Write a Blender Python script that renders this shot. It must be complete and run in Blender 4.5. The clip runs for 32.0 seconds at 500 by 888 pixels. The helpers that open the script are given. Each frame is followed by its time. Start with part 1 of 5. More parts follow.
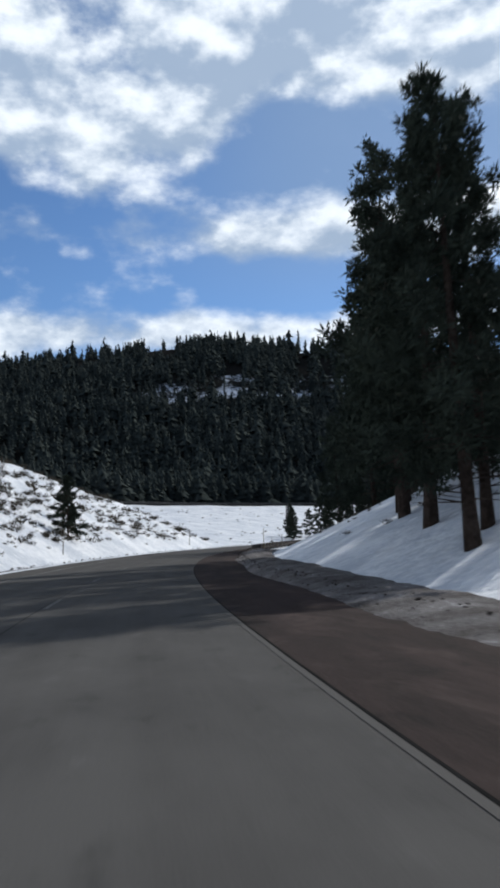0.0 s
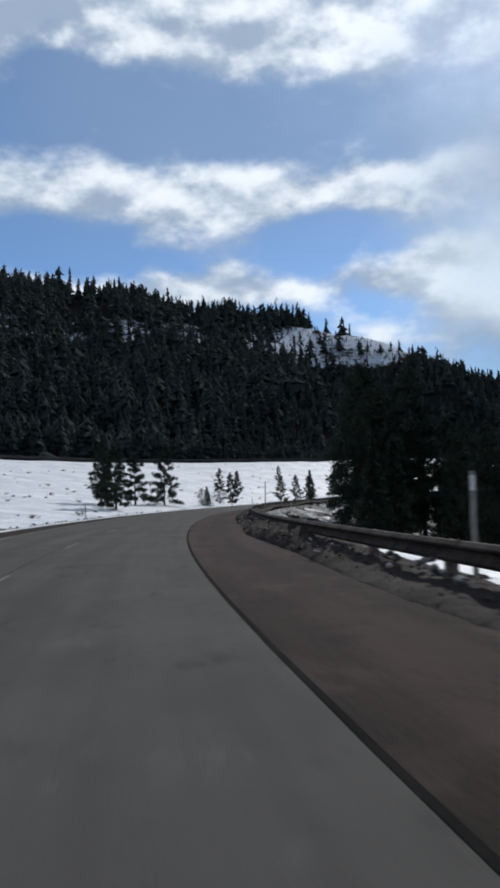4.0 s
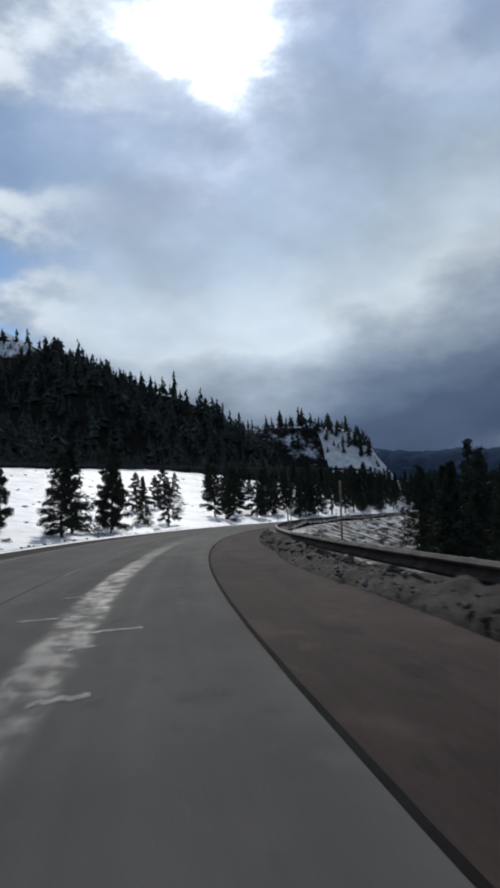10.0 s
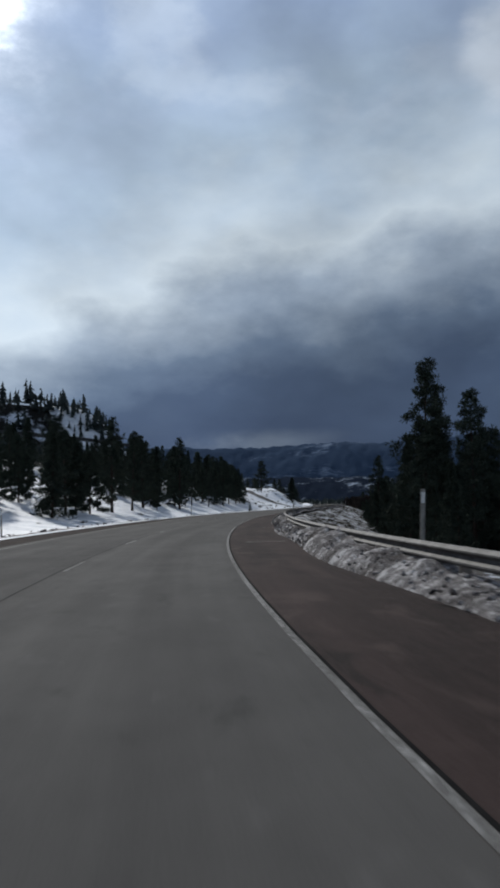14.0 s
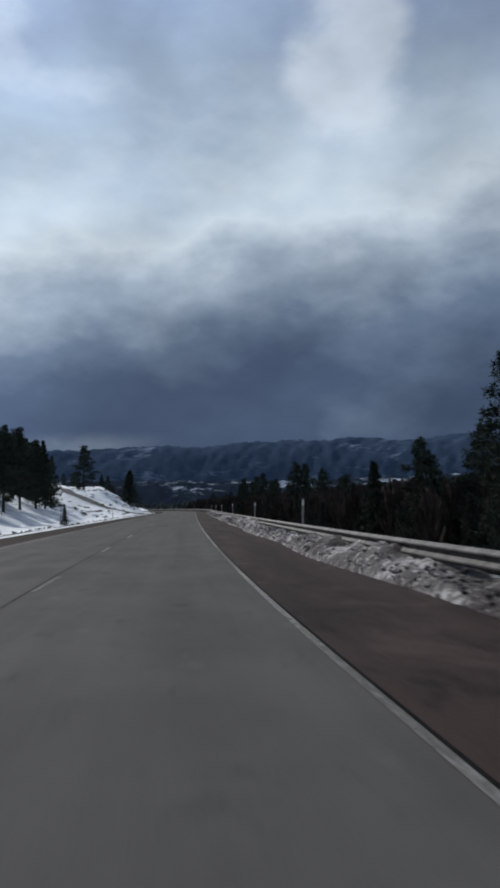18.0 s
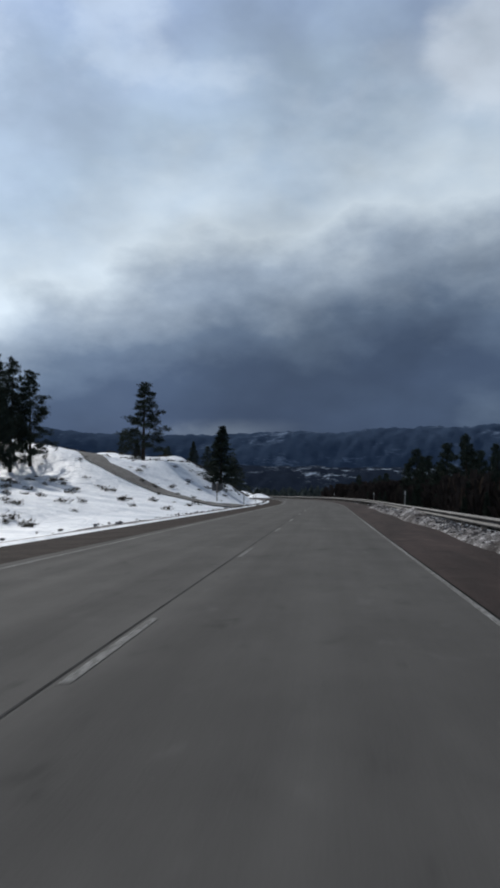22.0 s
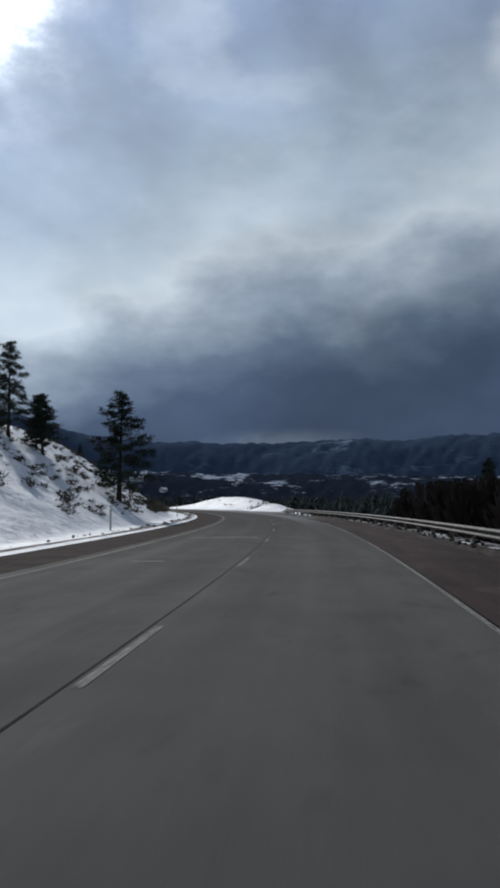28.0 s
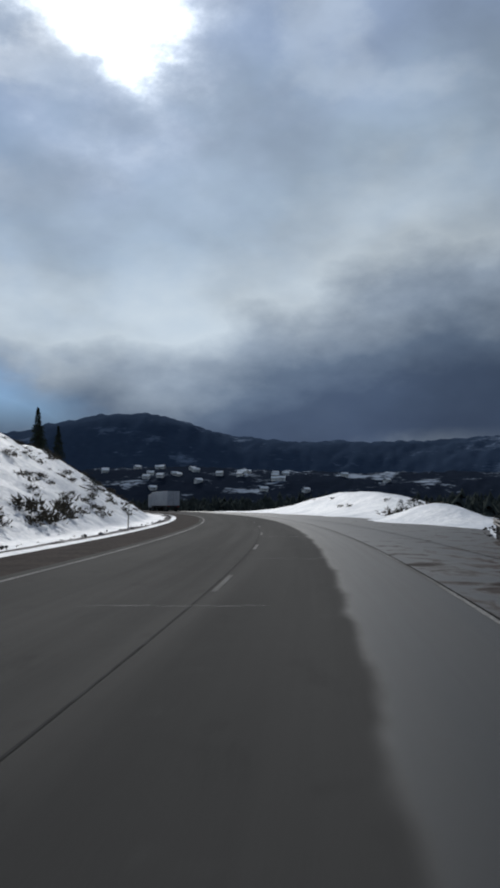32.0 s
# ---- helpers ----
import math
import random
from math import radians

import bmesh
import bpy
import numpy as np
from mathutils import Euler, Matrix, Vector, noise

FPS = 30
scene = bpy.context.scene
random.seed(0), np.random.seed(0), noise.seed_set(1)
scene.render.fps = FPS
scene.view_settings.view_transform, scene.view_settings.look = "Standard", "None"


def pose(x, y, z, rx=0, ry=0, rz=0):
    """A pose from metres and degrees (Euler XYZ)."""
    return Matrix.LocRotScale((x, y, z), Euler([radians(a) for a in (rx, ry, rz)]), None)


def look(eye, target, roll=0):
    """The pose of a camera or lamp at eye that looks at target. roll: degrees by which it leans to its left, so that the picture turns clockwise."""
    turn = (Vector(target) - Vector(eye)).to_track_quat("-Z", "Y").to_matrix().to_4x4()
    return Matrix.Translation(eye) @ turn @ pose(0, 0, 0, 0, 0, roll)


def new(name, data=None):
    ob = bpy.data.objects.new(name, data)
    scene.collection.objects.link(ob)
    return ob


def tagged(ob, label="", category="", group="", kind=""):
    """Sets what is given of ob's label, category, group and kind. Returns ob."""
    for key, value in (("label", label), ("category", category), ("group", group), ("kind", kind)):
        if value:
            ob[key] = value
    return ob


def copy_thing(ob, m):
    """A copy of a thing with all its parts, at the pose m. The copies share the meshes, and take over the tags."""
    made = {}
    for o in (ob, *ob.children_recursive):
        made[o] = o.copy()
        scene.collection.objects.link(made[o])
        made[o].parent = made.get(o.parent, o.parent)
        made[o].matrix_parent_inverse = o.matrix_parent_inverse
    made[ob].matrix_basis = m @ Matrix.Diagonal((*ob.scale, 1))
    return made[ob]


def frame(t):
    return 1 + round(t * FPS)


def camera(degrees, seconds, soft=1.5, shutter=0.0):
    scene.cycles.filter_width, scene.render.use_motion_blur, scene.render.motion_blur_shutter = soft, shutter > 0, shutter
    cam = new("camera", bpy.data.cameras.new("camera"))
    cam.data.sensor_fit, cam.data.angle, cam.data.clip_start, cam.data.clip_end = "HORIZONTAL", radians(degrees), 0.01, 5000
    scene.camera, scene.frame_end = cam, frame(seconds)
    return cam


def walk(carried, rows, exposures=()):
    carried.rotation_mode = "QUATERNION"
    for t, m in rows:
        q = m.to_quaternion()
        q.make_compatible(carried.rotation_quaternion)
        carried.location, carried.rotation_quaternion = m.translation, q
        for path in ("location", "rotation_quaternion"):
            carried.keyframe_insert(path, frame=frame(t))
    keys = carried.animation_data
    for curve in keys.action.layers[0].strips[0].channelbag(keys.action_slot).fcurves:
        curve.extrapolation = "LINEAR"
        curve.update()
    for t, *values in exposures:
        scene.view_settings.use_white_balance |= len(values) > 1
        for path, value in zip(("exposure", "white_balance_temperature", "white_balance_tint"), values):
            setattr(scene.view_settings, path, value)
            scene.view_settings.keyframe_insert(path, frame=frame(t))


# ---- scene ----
# the road's heading (degrees, clockwise from +y) against the way along it, at a steady speed
SPEED = 23.5
EYE = 1.3
KT = np.array([-6, -3, 0, 2, 4.5, 9, 13, 15.5, 17.5, 19, 21, 25, 27.5, 30, 32, 36, 40.0])
KH = np.array([-71.20, -61.05, -50.58, -42.84, -31.24, -8.64, 11.65, 24.32, 28.94, 32.69, 33.40, 33.78, 30.24, 25.04, 18.42, 5.66, -12.04])


def smooth_curve(x, y, q):
    h = np.diff(x)
    d = np.diff(y) / h
    m = np.zeros(len(x))
    m[1:-1] = np.where(d[1:] * d[:-1] > 0, 2 * d[1:] * d[:-1] / (d[1:] + d[:-1] + 1e-12), 0)
    m[0], m[-1] = d[0], d[-1]
    i = np.clip(np.searchsorted(x, q) - 1, 0, len(x) - 2)
    t = (q - x[i]) / h[i]
    return ((1 + 2 * t) * (1 - t) ** 2 * y[i] + t * (1 - t) ** 2 * h[i] * m[i]
            + t * t * (3 - 2 * t) * y[i + 1] + t * t * (t - 1) * h[i] * m[i + 1])


RT = np.arange(-6, 40.001, 0.02)
RH = np.radians(smooth_curve(KT, KH, RT))
RX = np.cumsum(np.sin(RH)) * SPEED * 0.02
RY = np.cumsum(np.cos(RH)) * SPEED * 0.02
RX -= RX[300]
RY -= RY[300]
RS = RT * SPEED


def on_road(s, u, z=0.0):
    """The place s metres along the road, u metres to the right of the driving line."""
    h = float(np.interp(s, RS, RH))
    return Vector((float(np.interp(s, RS, RX)) + u * math.cos(h), float(np.interp(s, RS, RY)) - u * math.sin(h), z))


def heading(s):
    return math.degrees(float(np.interp(s, RS, RH)))


# ---- camera: seconds, the way it looks (degrees clockwise from +y), tilt up, lean to the left, metres to the right ----
VIEW = [
    (0, -40.51, 6.73, -2.44, -0.09), (0.5, -38.45, 5.05, -2.41, 0.02), (1, -37.20, 5.16, -2.39, 0.13), (1.5, -35.86, 4.17, -2.36, 0.17), (2, -32.13, 3.68, -2.33, 0.22),
    (2.5, -29.73, 4.73, -2.32, 0.26), (3.5, -25.43, 4.26, -2.31, 0.34), (4.5, -21.13, 3.78, -2.29, 0.42), (5, -18.73, 5.20, -2.28, 0.46), (5.5, -17.30, 5.27, -2.27, 0.50),
    (6, -14.86, 5.34, -2.25, 0.54), (6.5, -12.14, 4.41, -2.23, 0.61), (7, -9.63, 4.24, -2.22, 0.68), (7.5, -7.00, 5.50, -2.22, 0.71), (8, -4.56, 4.96, -2.22, 0.75),
    (8.5, -2.45, 4.76, -2.22, 0.71), (9, -0.03, 5.12, -2.23, 0.67), (9.5, 2.49, 4.39, -2.25, 0.59), (10, 5.02, 5.10, -2.26, 0.51), (10.5, 7.63, 4.60, -2.27, 0.46),
    (11, 10.94, 4.78, -2.27, 0.41), (11.5, 14.09, 4.88, -2.25, 0.39), (12, 16.53, 4.60, -2.23, 0.38), (12.5, 19.18, 4.68, -1.99, 0.40), (13, 20.13, 4.32, -1.66, 0.42),
    (13.5, 21.76, 4.90, -1.42, 0.36), (14, 24.79, 4.35, -1.09, 0.31), (14.5, 26.92, 4.80, -0.90, 0.31), (15, 29.24, 4.75, -0.91, 0.31), (15.5, 31.94, 4.67, -1.03, 0.27),
    (16.5, 34.14, 4.79, -1.06, 0.21), (17.5, 36.23, 4.91, -1.09, 0.14), (18, 37.73, 4.45, -1.21, 0.11), (18.5, 36.40, 4.59, -1.11, 0.13), (19, 33.87, 5.54, -0.81, 0.16),
    (19.5, 31.53, 5.16, -0.46, 0.05), (20, 29.60, 4.58, -0.21, -0.07), (20.5, 27.40, 4.38, 0.12, -0.13), (21, 27.51, 4.19, 0.35, -0.21), (21.5, 27.50, 4.46, 0.16, -0.16),
    (22, 28.08, 3.60, 0.08, -0.13), (22.5, 29.69, 3.56, -0.04, -0.06), (23, 29.10, 3.51, -0.05, 0.02), (23.5, 29.22, 3.63, -0.10, 0.06), (24, 27.64, 3.67, -0.15, 0.10),
    (24.5, 27.69, 4.13, -0.18, 0.16), (25, 27.85, 4.22, -0.32, 0.20), (25.5, 26.66, 4.00, -0.23, 0.15), (26.5, 24.90, 4.15, -0.16, 0.03), (27.5, 23.14, 4.30, 0.02, -0.08),
    (28, 23.36, 4.34, 0.10, -0.13), (28.5, 22.13, 4.01, 0.00, -0.15), (29, 21.01, 5.17, -0.20, -0.16), (29.5, 19.31, 4.76, -0.14, -0.23), (30, 18.20, 4.97, -0.07, -0.29),
    (30.5, 17.21, 5.26, -0.08, -0.30), (31, 15.41, 4.43, -0.08, -0.32), (31.5, 13.99, 5.13, -0.08, -0.33), (32, 12.67, 4.39, -0.08, -0.35),
]
cam = camera(35.01, 32.0, soft=3.3, shutter=0.2)
PATH = []
for t, turn, tilt, lean, side in VIEW:
    PATH.append((t, Matrix.Translation(on_road(SPEED * t, side, EYE)) @ pose(0, 0, 0, 90 + tilt, 0, -turn) @ pose(0, 0, 0, 0, 0, lean)))
walk(cam, PATH, exposures=[(0, 0.26, 6250, 9), (2, 0.26, 6250, 9), (5, 0.0, 6250, 9), (10, -0.10, 6250, 9), (13, -0.08, 6250, 9), (18, 0.14, 6250, 9), (22, 0.06, 6250, 9), (28, -0.16, 6250, 9), (32, -0.32, 6250, 9)])

# ---- sky and sun ----
SUN_ELEV = 34.0
SUN_AZ = 1.8          # clockwise from +y
world = bpy.data.worlds.new("sky")
scene.world = world
world.use_nodes = True


class Nodes:
    """Short hand for node trees: each call adds a node and links what it is given."""

    def __init__(self, tree):
        self.tree = tree
        tree.nodes.clear()

    def add(self, kind, inputs=(), **attrs):
        node = self.tree.nodes.new(kind)
        for key, value in attrs.items():
            setattr(node, key, value)
        for key, value in dict(inputs).items():
            self.put(node, key, value)
        return node

    def put(self, node, key, value):
        if isinstance(value, bpy.types.NodeSocket):
            self.tree.links.new(value, node.inputs[key])
        elif isinstance(value, bpy.types.Node):
            self.tree.links.new(value.outputs[0], node.inputs[key])
        else:
            node.inputs[key].default_value = value

    def math(self, op, a, b=0.0, c=0.0, clamp=False):
        return self.add("ShaderNodeMath", {0: a, 1: b, 2: c}, operation=op, use_clamp=clamp).outputs[0]

    def ramp(self, value, lo, hi, out0=0.0, out1=1.0):
        return self.add("ShaderNodeMapRange", {0: value, 1: lo, 2: hi, 3: out0, 4: out1}, interpolation_type="SMOOTHSTEP").outputs[0]

    def noise(self, vector, scale, detail=6.0, rough=0.55, distort=0.0):
        return self.add("ShaderNodeTexNoise", {"Vector": vector, "Scale": scale, "Detail": detail, "Roughness": rough, "Distortion": distort}).outputs[0]

    def mix(self, factor, a, b):
        node = self.add("ShaderNodeMix", data_type="RGBA")
        self.put(node, 0, factor)
        self.put(node, 6, (*a, 1.0) if isinstance(a, tuple) else a)
        self.put(node, 7, (*b, 1.0) if isinstance(b, tuple) else b)
        return node.outputs[2]


def direction(az, elev):
    a, e = radians(az), radians(elev)
    return (math.sin(a) * math.cos(e), math.cos(a) * math.cos(e), math.sin(e))


def build_sky():
    """Broken cumulus on blue to the west, thin bright cloud round the sun, a dark snow-laden deck to the east."""
    n = Nodes(world.node_tree)
    way = n.add("ShaderNodeTexCoord").outputs["Generated"]
    sep = n.add("ShaderNodeSeparateXYZ", {0: way})
    sky = n.add("ShaderNodeTexSky", sky_type="NISHITA", sun_disc=False, sun_elevation=radians(SUN_ELEV),
                sun_rotation=radians(SUN_AZ), altitude=1200.0, air_density=1.0, dust_density=0.4, ozone_density=2.0)
    blue = n.add("ShaderNodeVectorMath", {0: sky.outputs[0], 1: (0.066, 0.080, 0.094)}, operation="MULTIPLY").outputs[0]
    el = n.math("MULTIPLY", n.math("ARCSINE", sep.outputs[2]), 57.3)
    az = n.math("MULTIPLY", n.math("ARCTAN2", sep.outputs[0], sep.outputs[1]), 57.3)
    flat = n.add("ShaderNodeCombineXYZ", {0: n.math("MULTIPLY", az, 0.05), 1: n.math("MULTIPLY", el, 0.085), 2: 0.7}).outputs[0]
    under = n.add("ShaderNodeVectorMath", {0: flat, 1: (0.0, 0.11, 0.0)}, operation="ADD").outputs[0]
    torn = n.add("ShaderNodeTexNoise", {"Vector": flat, "Scale": 1.7, "Detail": 9.0, "Roughness": 0.6}).outputs["Color"]
    shifted = n.add("ShaderNodeVectorMath", {0: way, 1: n.add("ShaderNodeVectorMath", {0: n.add("ShaderNodeVectorMath", {0: torn, 1: (0.5, 0.5, 0.5)}, operation="SUBTRACT").outputs[0], "Scale": 0.34}, operation="SCALE").outputs[0]}, operation="ADD").outputs[0]
    near_sun = n.math("MAXIMUM", n.add("ShaderNodeVectorMath", {0: n.add("ShaderNodeVectorMath", {0: shifted}, operation="NORMALIZE").outputs[0], 1: direction(SUN_AZ, SUN_ELEV)}, operation="DOT_PRODUCT").outputs["Value"], 0.0)
    # west: cumulus in banks
    puff = n.noise(flat, 1.5, 12.0, 0.54)
    puff_up = n.noise(under, 1.5, 12.0, 0.54)
    def hump(level, width, gain):
        return n.ramp(n.math("ABSOLUTE", n.math("SUBTRACT", el, level)), 0.0, width, gain, 0.0)
    bank = n.math("ADD", n.math("ADD", hump(14.8, 2.4, 0.16), hump(21.3, 2.8, 0.13)), n.ramp(n.math("SUBTRACT", el, n.ramp(az, -48.0, -36.0, 0.0, 4.0)), 23.5, 28.0, -0.04, 0.13))
    bank = n.math("ADD", bank, n.math("MULTIPLY", n.ramp(az, -40.0, -29.0), n.ramp(el, 27.0, 33.0, 0.0, 0.22)))
    thick = n.math("ADD", n.math("ADD", puff, bank), n.ramp(az, -16.0, 14.0, 0.0, 0.12))
    mask = n.ramp(thick, 0.45, 0.62)
    lit = n.ramp(n.math("SUBTRACT", puff, puff_up), -0.06, 0.10)
    west_cloud = n.mix(lit, (0.32, 0.40, 0.52), (0.84, 0.88, 0.92))
    veil = n.math("MULTIPLY", n.ramp(az, -52.0, -32.0), n.ramp(el, 15.0, 24.0, 0.10, 0.62))
    west = n.mix(mask, n.mix(veil, blue, (0.22, 0.31, 0.45)), west_cloud)
    # east: layered deck, dark below, bright above
    billow = n.noise(flat, 0.75, 8.0, 0.52)
    fine = n.noise(flat, 2.1, 9.0, 0.55)
    level = n.math("ADD", n.math("ADD", el, n.math("MULTIPLY", n.math("SUBTRACT", billow, 0.5), 17.0)), n.math("MULTIPLY", n.math("SUBTRACT", fine, 0.5), 12.0))
    level = n.math("ADD", level, n.math("ADD", n.ramp(az, 4.0, 30.0, 6.0, 0.6), n.ramp(az, 30.0, 60.0, 0.0, -1.5)))
    ramp = n.add("ShaderNodeValToRGB", {0: n.math("DIVIDE", level, 40.0)})
    stops = ((0.0, (0.15, 0.20, 0.27)), (0.06, (0.12, 0.16, 0.23)), (0.12, (0.062, 0.089, 0.150)), (0.21, (0.068, 0.098, 0.160)), (0.31, (0.125, 0.170, 0.245)),
             (0.42, (0.30, 0.36, 0.44)), (0.52, (0.56, 0.63, 0.69)), (0.68, (0.37, 0.46, 0.57)), (0.88, (0.27, 0.35, 0.50)))
    while len(ramp.color_ramp.elements) < len(stops):
        ramp.color_ramp.elements.new(0.5)
    for item, (place, colour) in zip(ramp.color_ramp.elements, stops):
        item.position, item.color = place, (*colour, 1.0)
    high = n.math("MULTIPLY", n.ramp(el, 20.0, 27.0), n.ramp(n.math("ADD", puff, n.ramp(az, 30.0, 60.0, 0.0, 0.05)), 0.52, 0.66))
    east = n.mix(n.math("MULTIPLY", high, 0.35), ramp.outputs[0], (0.58, 0.65, 0.73))
    slit = n.math("MULTIPLY", n.ramp(n.math("ABSOLUTE", n.math("SUBTRACT", el, n.math("ADD", 3.6, n.math("MULTIPLY", fine, 2.0)))), 0.1, 1.1, 1.0, 0.0), n.ramp(puff, 0.42, 0.62))
    east = n.mix(n.math("MULTIPLY", n.math("MULTIPLY", slit, n.ramp(az, 34.0, 22.0)), 0.5), east, (0.30, 0.35, 0.41))
    # a bright cumulus in a thinner, bluer part of the deck
    far_up = n.math("ADD", n.math("POWER", n.math("DIVIDE", n.math("SUBTRACT", az, 46.0), 4.2), 2.0), n.math("POWER", n.math("DIVIDE", n.math("SUBTRACT", el, 32.5), 6.5), 2.0))
    thin = n.math("MULTIPLY", n.ramp(n.math("ADD", el, n.math("MULTIPLY", n.math("SUBTRACT", billow, 0.5), 20.0)), 25.0, 33.0), n.ramp(az, 33.0, 46.0))
    east = n.mix(n.math("MULTIPLY", thin, 0.8), east, (0.22, 0.28, 0.42))
    head = n.ramp(n.math("ADD", far_up, n.math("MULTIPLY", n.math("SUBTRACT", puff, 0.5), -5.5)), 0.10, 1.6, 0.62, 0.0)
    east = n.mix(head, east, (0.66, 0.71, 0.77))
    wisp = n.noise(n.add("ShaderNodeVectorRotate", {"Vector": flat, "Angle": 0.5}, rotation_type="Z_AXIS").outputs[0], 1.4, 6.0, 0.5)
    east = n.add("ShaderNodeVectorMath", {0: east, "Scale": n.math("MULTIPLY", n.ramp(wisp, 0.3, 0.7, 0.80, 1.16), n.ramp(az, 8.0, 52.0, 1.12, 0.86))}, operation="SCALE").outputs[0]
    side = n.ramp(n.math("ADD", az, n.math("MULTIPLY", n.math("SUBTRACT", billow, 0.5), 40.0)), -15.0, 5.0)
    side = n.math("MAXIMUM", side, n.math("MULTIPLY", n.ramp(el, 10.0, 4.0), n.ramp(az, -13.0, -6.0)))
    whole = n.mix(side, west, east)
    # the sky overhead, out of view, is dimmed so that shadows deepen
    whole = n.add("ShaderNodeVectorMath", {0: whole, "Scale": n.ramp(el, 38.0, 62.0, 1.0, 0.42)}, operation="SCALE").outputs[0]
    # light that the thin cloud scatters round the sun
    ragged = n.ramp(fine, 0.3, 0.7, 0.45, 1.45)
    core = n.math("MULTIPLY", n.math("POWER", near_sun, 800.0), 4.5)
    wide = n.math("MULTIPLY", n.math("ADD", n.math("MULTIPLY", n.math("POWER", near_sun, 150.0), 0.55), n.math("MULTIPLY", n.math("POWER", near_sun, 16.0), 0.09)), ragged)
    halo = n.add("ShaderNodeVectorMath", {0: (0.97, 0.99, 1.0), "Scale": n.math("ADD", core, wide)}, operation="SCALE").outputs[0]
    total = n.add("ShaderNodeVectorMath", {0: whole, 1: halo}, operation="ADD").outputs[0]
    bg = n.add("ShaderNodeBackground", {"Color": total, "Strength": 1.0})
    n.add("ShaderNodeOutputWorld", {"Surface": bg})


build_sky()
sun = new("sun", bpy.data.lights.new("sun", "SUN"))
sun.data.energy, sun.data.angle, sun.data.color = 3.0, radians(1.2), (1.0, 0.95, 0.88)
sun.matrix_world = look(direction(SUN_AZ, SUN_ELEV), (0, 0, 0))


# ---- materials ----
def material(name):
    m = bpy.data.materials.new(name)
    m.use_nodes = True
    return m, Nodes(m.node_tree)


def finish(n, color, rough=0.8, bump=None, strength=0.3, distance=0.02, metal=0.0, gloss=0.25):
    shader = n.add("ShaderNodeBsdfPrincipled", {"Roughness": rough, "Metallic": metal, "Specular IOR Level": gloss})
    n.put(shader, "Base Color", (*color, 1.0) if isinstance(color, tuple) else color)
    if bump is not None:
        n.put(shader, "Normal", n.add("ShaderNodeBump", {"Height": bump, "Strength": strength, "Distance": distance}))
    n.add("ShaderNodeOutputMaterial", {"Surface": shader})
    return shader


def plain(name, a, b, scale, rough=0.8, strength=0.3, metal=0.0, detail=6.0, distance=0.02, gloss=0.25):
    m, n = material(name)
    where = n.add("ShaderNodeTexCoord").outputs["Object"]
    grain = n.noise(where, scale, detail)
    broad = n.noise(where, scale * 0.13, 3.0)
    f = n.ramp(n.math("ADD", n.math("MULTIPLY", grain, 0.6), n.math("MULTIPLY", broad, 0.5)), 0.35, 0.75)
    finish(n, n.mix(f, a, b), rough, grain, strength, distance, metal, gloss)
    return m


def snow_material():
    """Wind-crusted snow: tufts, dirt and stones come through where it lies thin."""
    m, n = material("snow")
    where = n.add("ShaderNodeNewGeometry").outputs["Position"]
    thin = n.add("ShaderNodeAttribute", attribute_name="bare").outputs["Fac"]
    patch = n.noise(where, 0.35, 8.0, 0.62, 0.3)
    speck = n.noise(where, 2.6, 7.0, 0.72)
    bare = n.ramp(n.math("ADD", n.math("ADD", n.math("MULTIPLY", patch, 0.5), n.math("MULTIPLY", speck, 0.5)), thin), 0.64, 0.74)
    soil = n.mix(n.noise(where, 5.0, 5.0), (0.018, 0.017, 0.017), (0.075, 0.066, 0.056))
    crust = n.ramp(n.math("ADD", n.math("MULTIPLY", n.noise(where, 0.22, 6.0, 0.6), 0.6), n.math("MULTIPLY", n.noise(where, 2.6, 5.0, 0.6), 0.4)), 0.36, 0.62)
    white = n.mix(crust, (0.45, 0.49, 0.55), (0.74, 0.76, 0.79))
    relief = n.math("ADD", n.math("MULTIPLY", n.noise(where, 1.1, 7.0, 0.6), 1.0), n.math("MULTIPLY", bare, 0.25))
    rough = n.ramp(bare, 0.0, 1.0, 0.6, 0.95)
    finish(n, n.mix(bare, white, soil), rough, relief, 0.8, 0.35)
    return m


def forest_floor_material():
    m, n = material("forest_floor")
    where = n.add("ShaderNodeNewGeometry").outputs["Position"]
    height = n.add("ShaderNodeSeparateXYZ", {0: where}).outputs[2]
    patch = n.noise(where, 0.018, 9.0, 0.66, 0.5)
    fine = n.noise(where, 0.22, 8.0, 0.7)
    clear = n.add("ShaderNodeAttribute", attribute_name="clearing").outputs["Fac"]
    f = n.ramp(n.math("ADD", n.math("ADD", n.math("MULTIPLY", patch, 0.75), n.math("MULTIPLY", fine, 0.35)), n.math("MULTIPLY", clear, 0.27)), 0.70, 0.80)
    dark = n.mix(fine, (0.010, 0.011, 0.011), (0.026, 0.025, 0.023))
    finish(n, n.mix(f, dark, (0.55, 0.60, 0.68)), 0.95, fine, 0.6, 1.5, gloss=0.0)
    return m


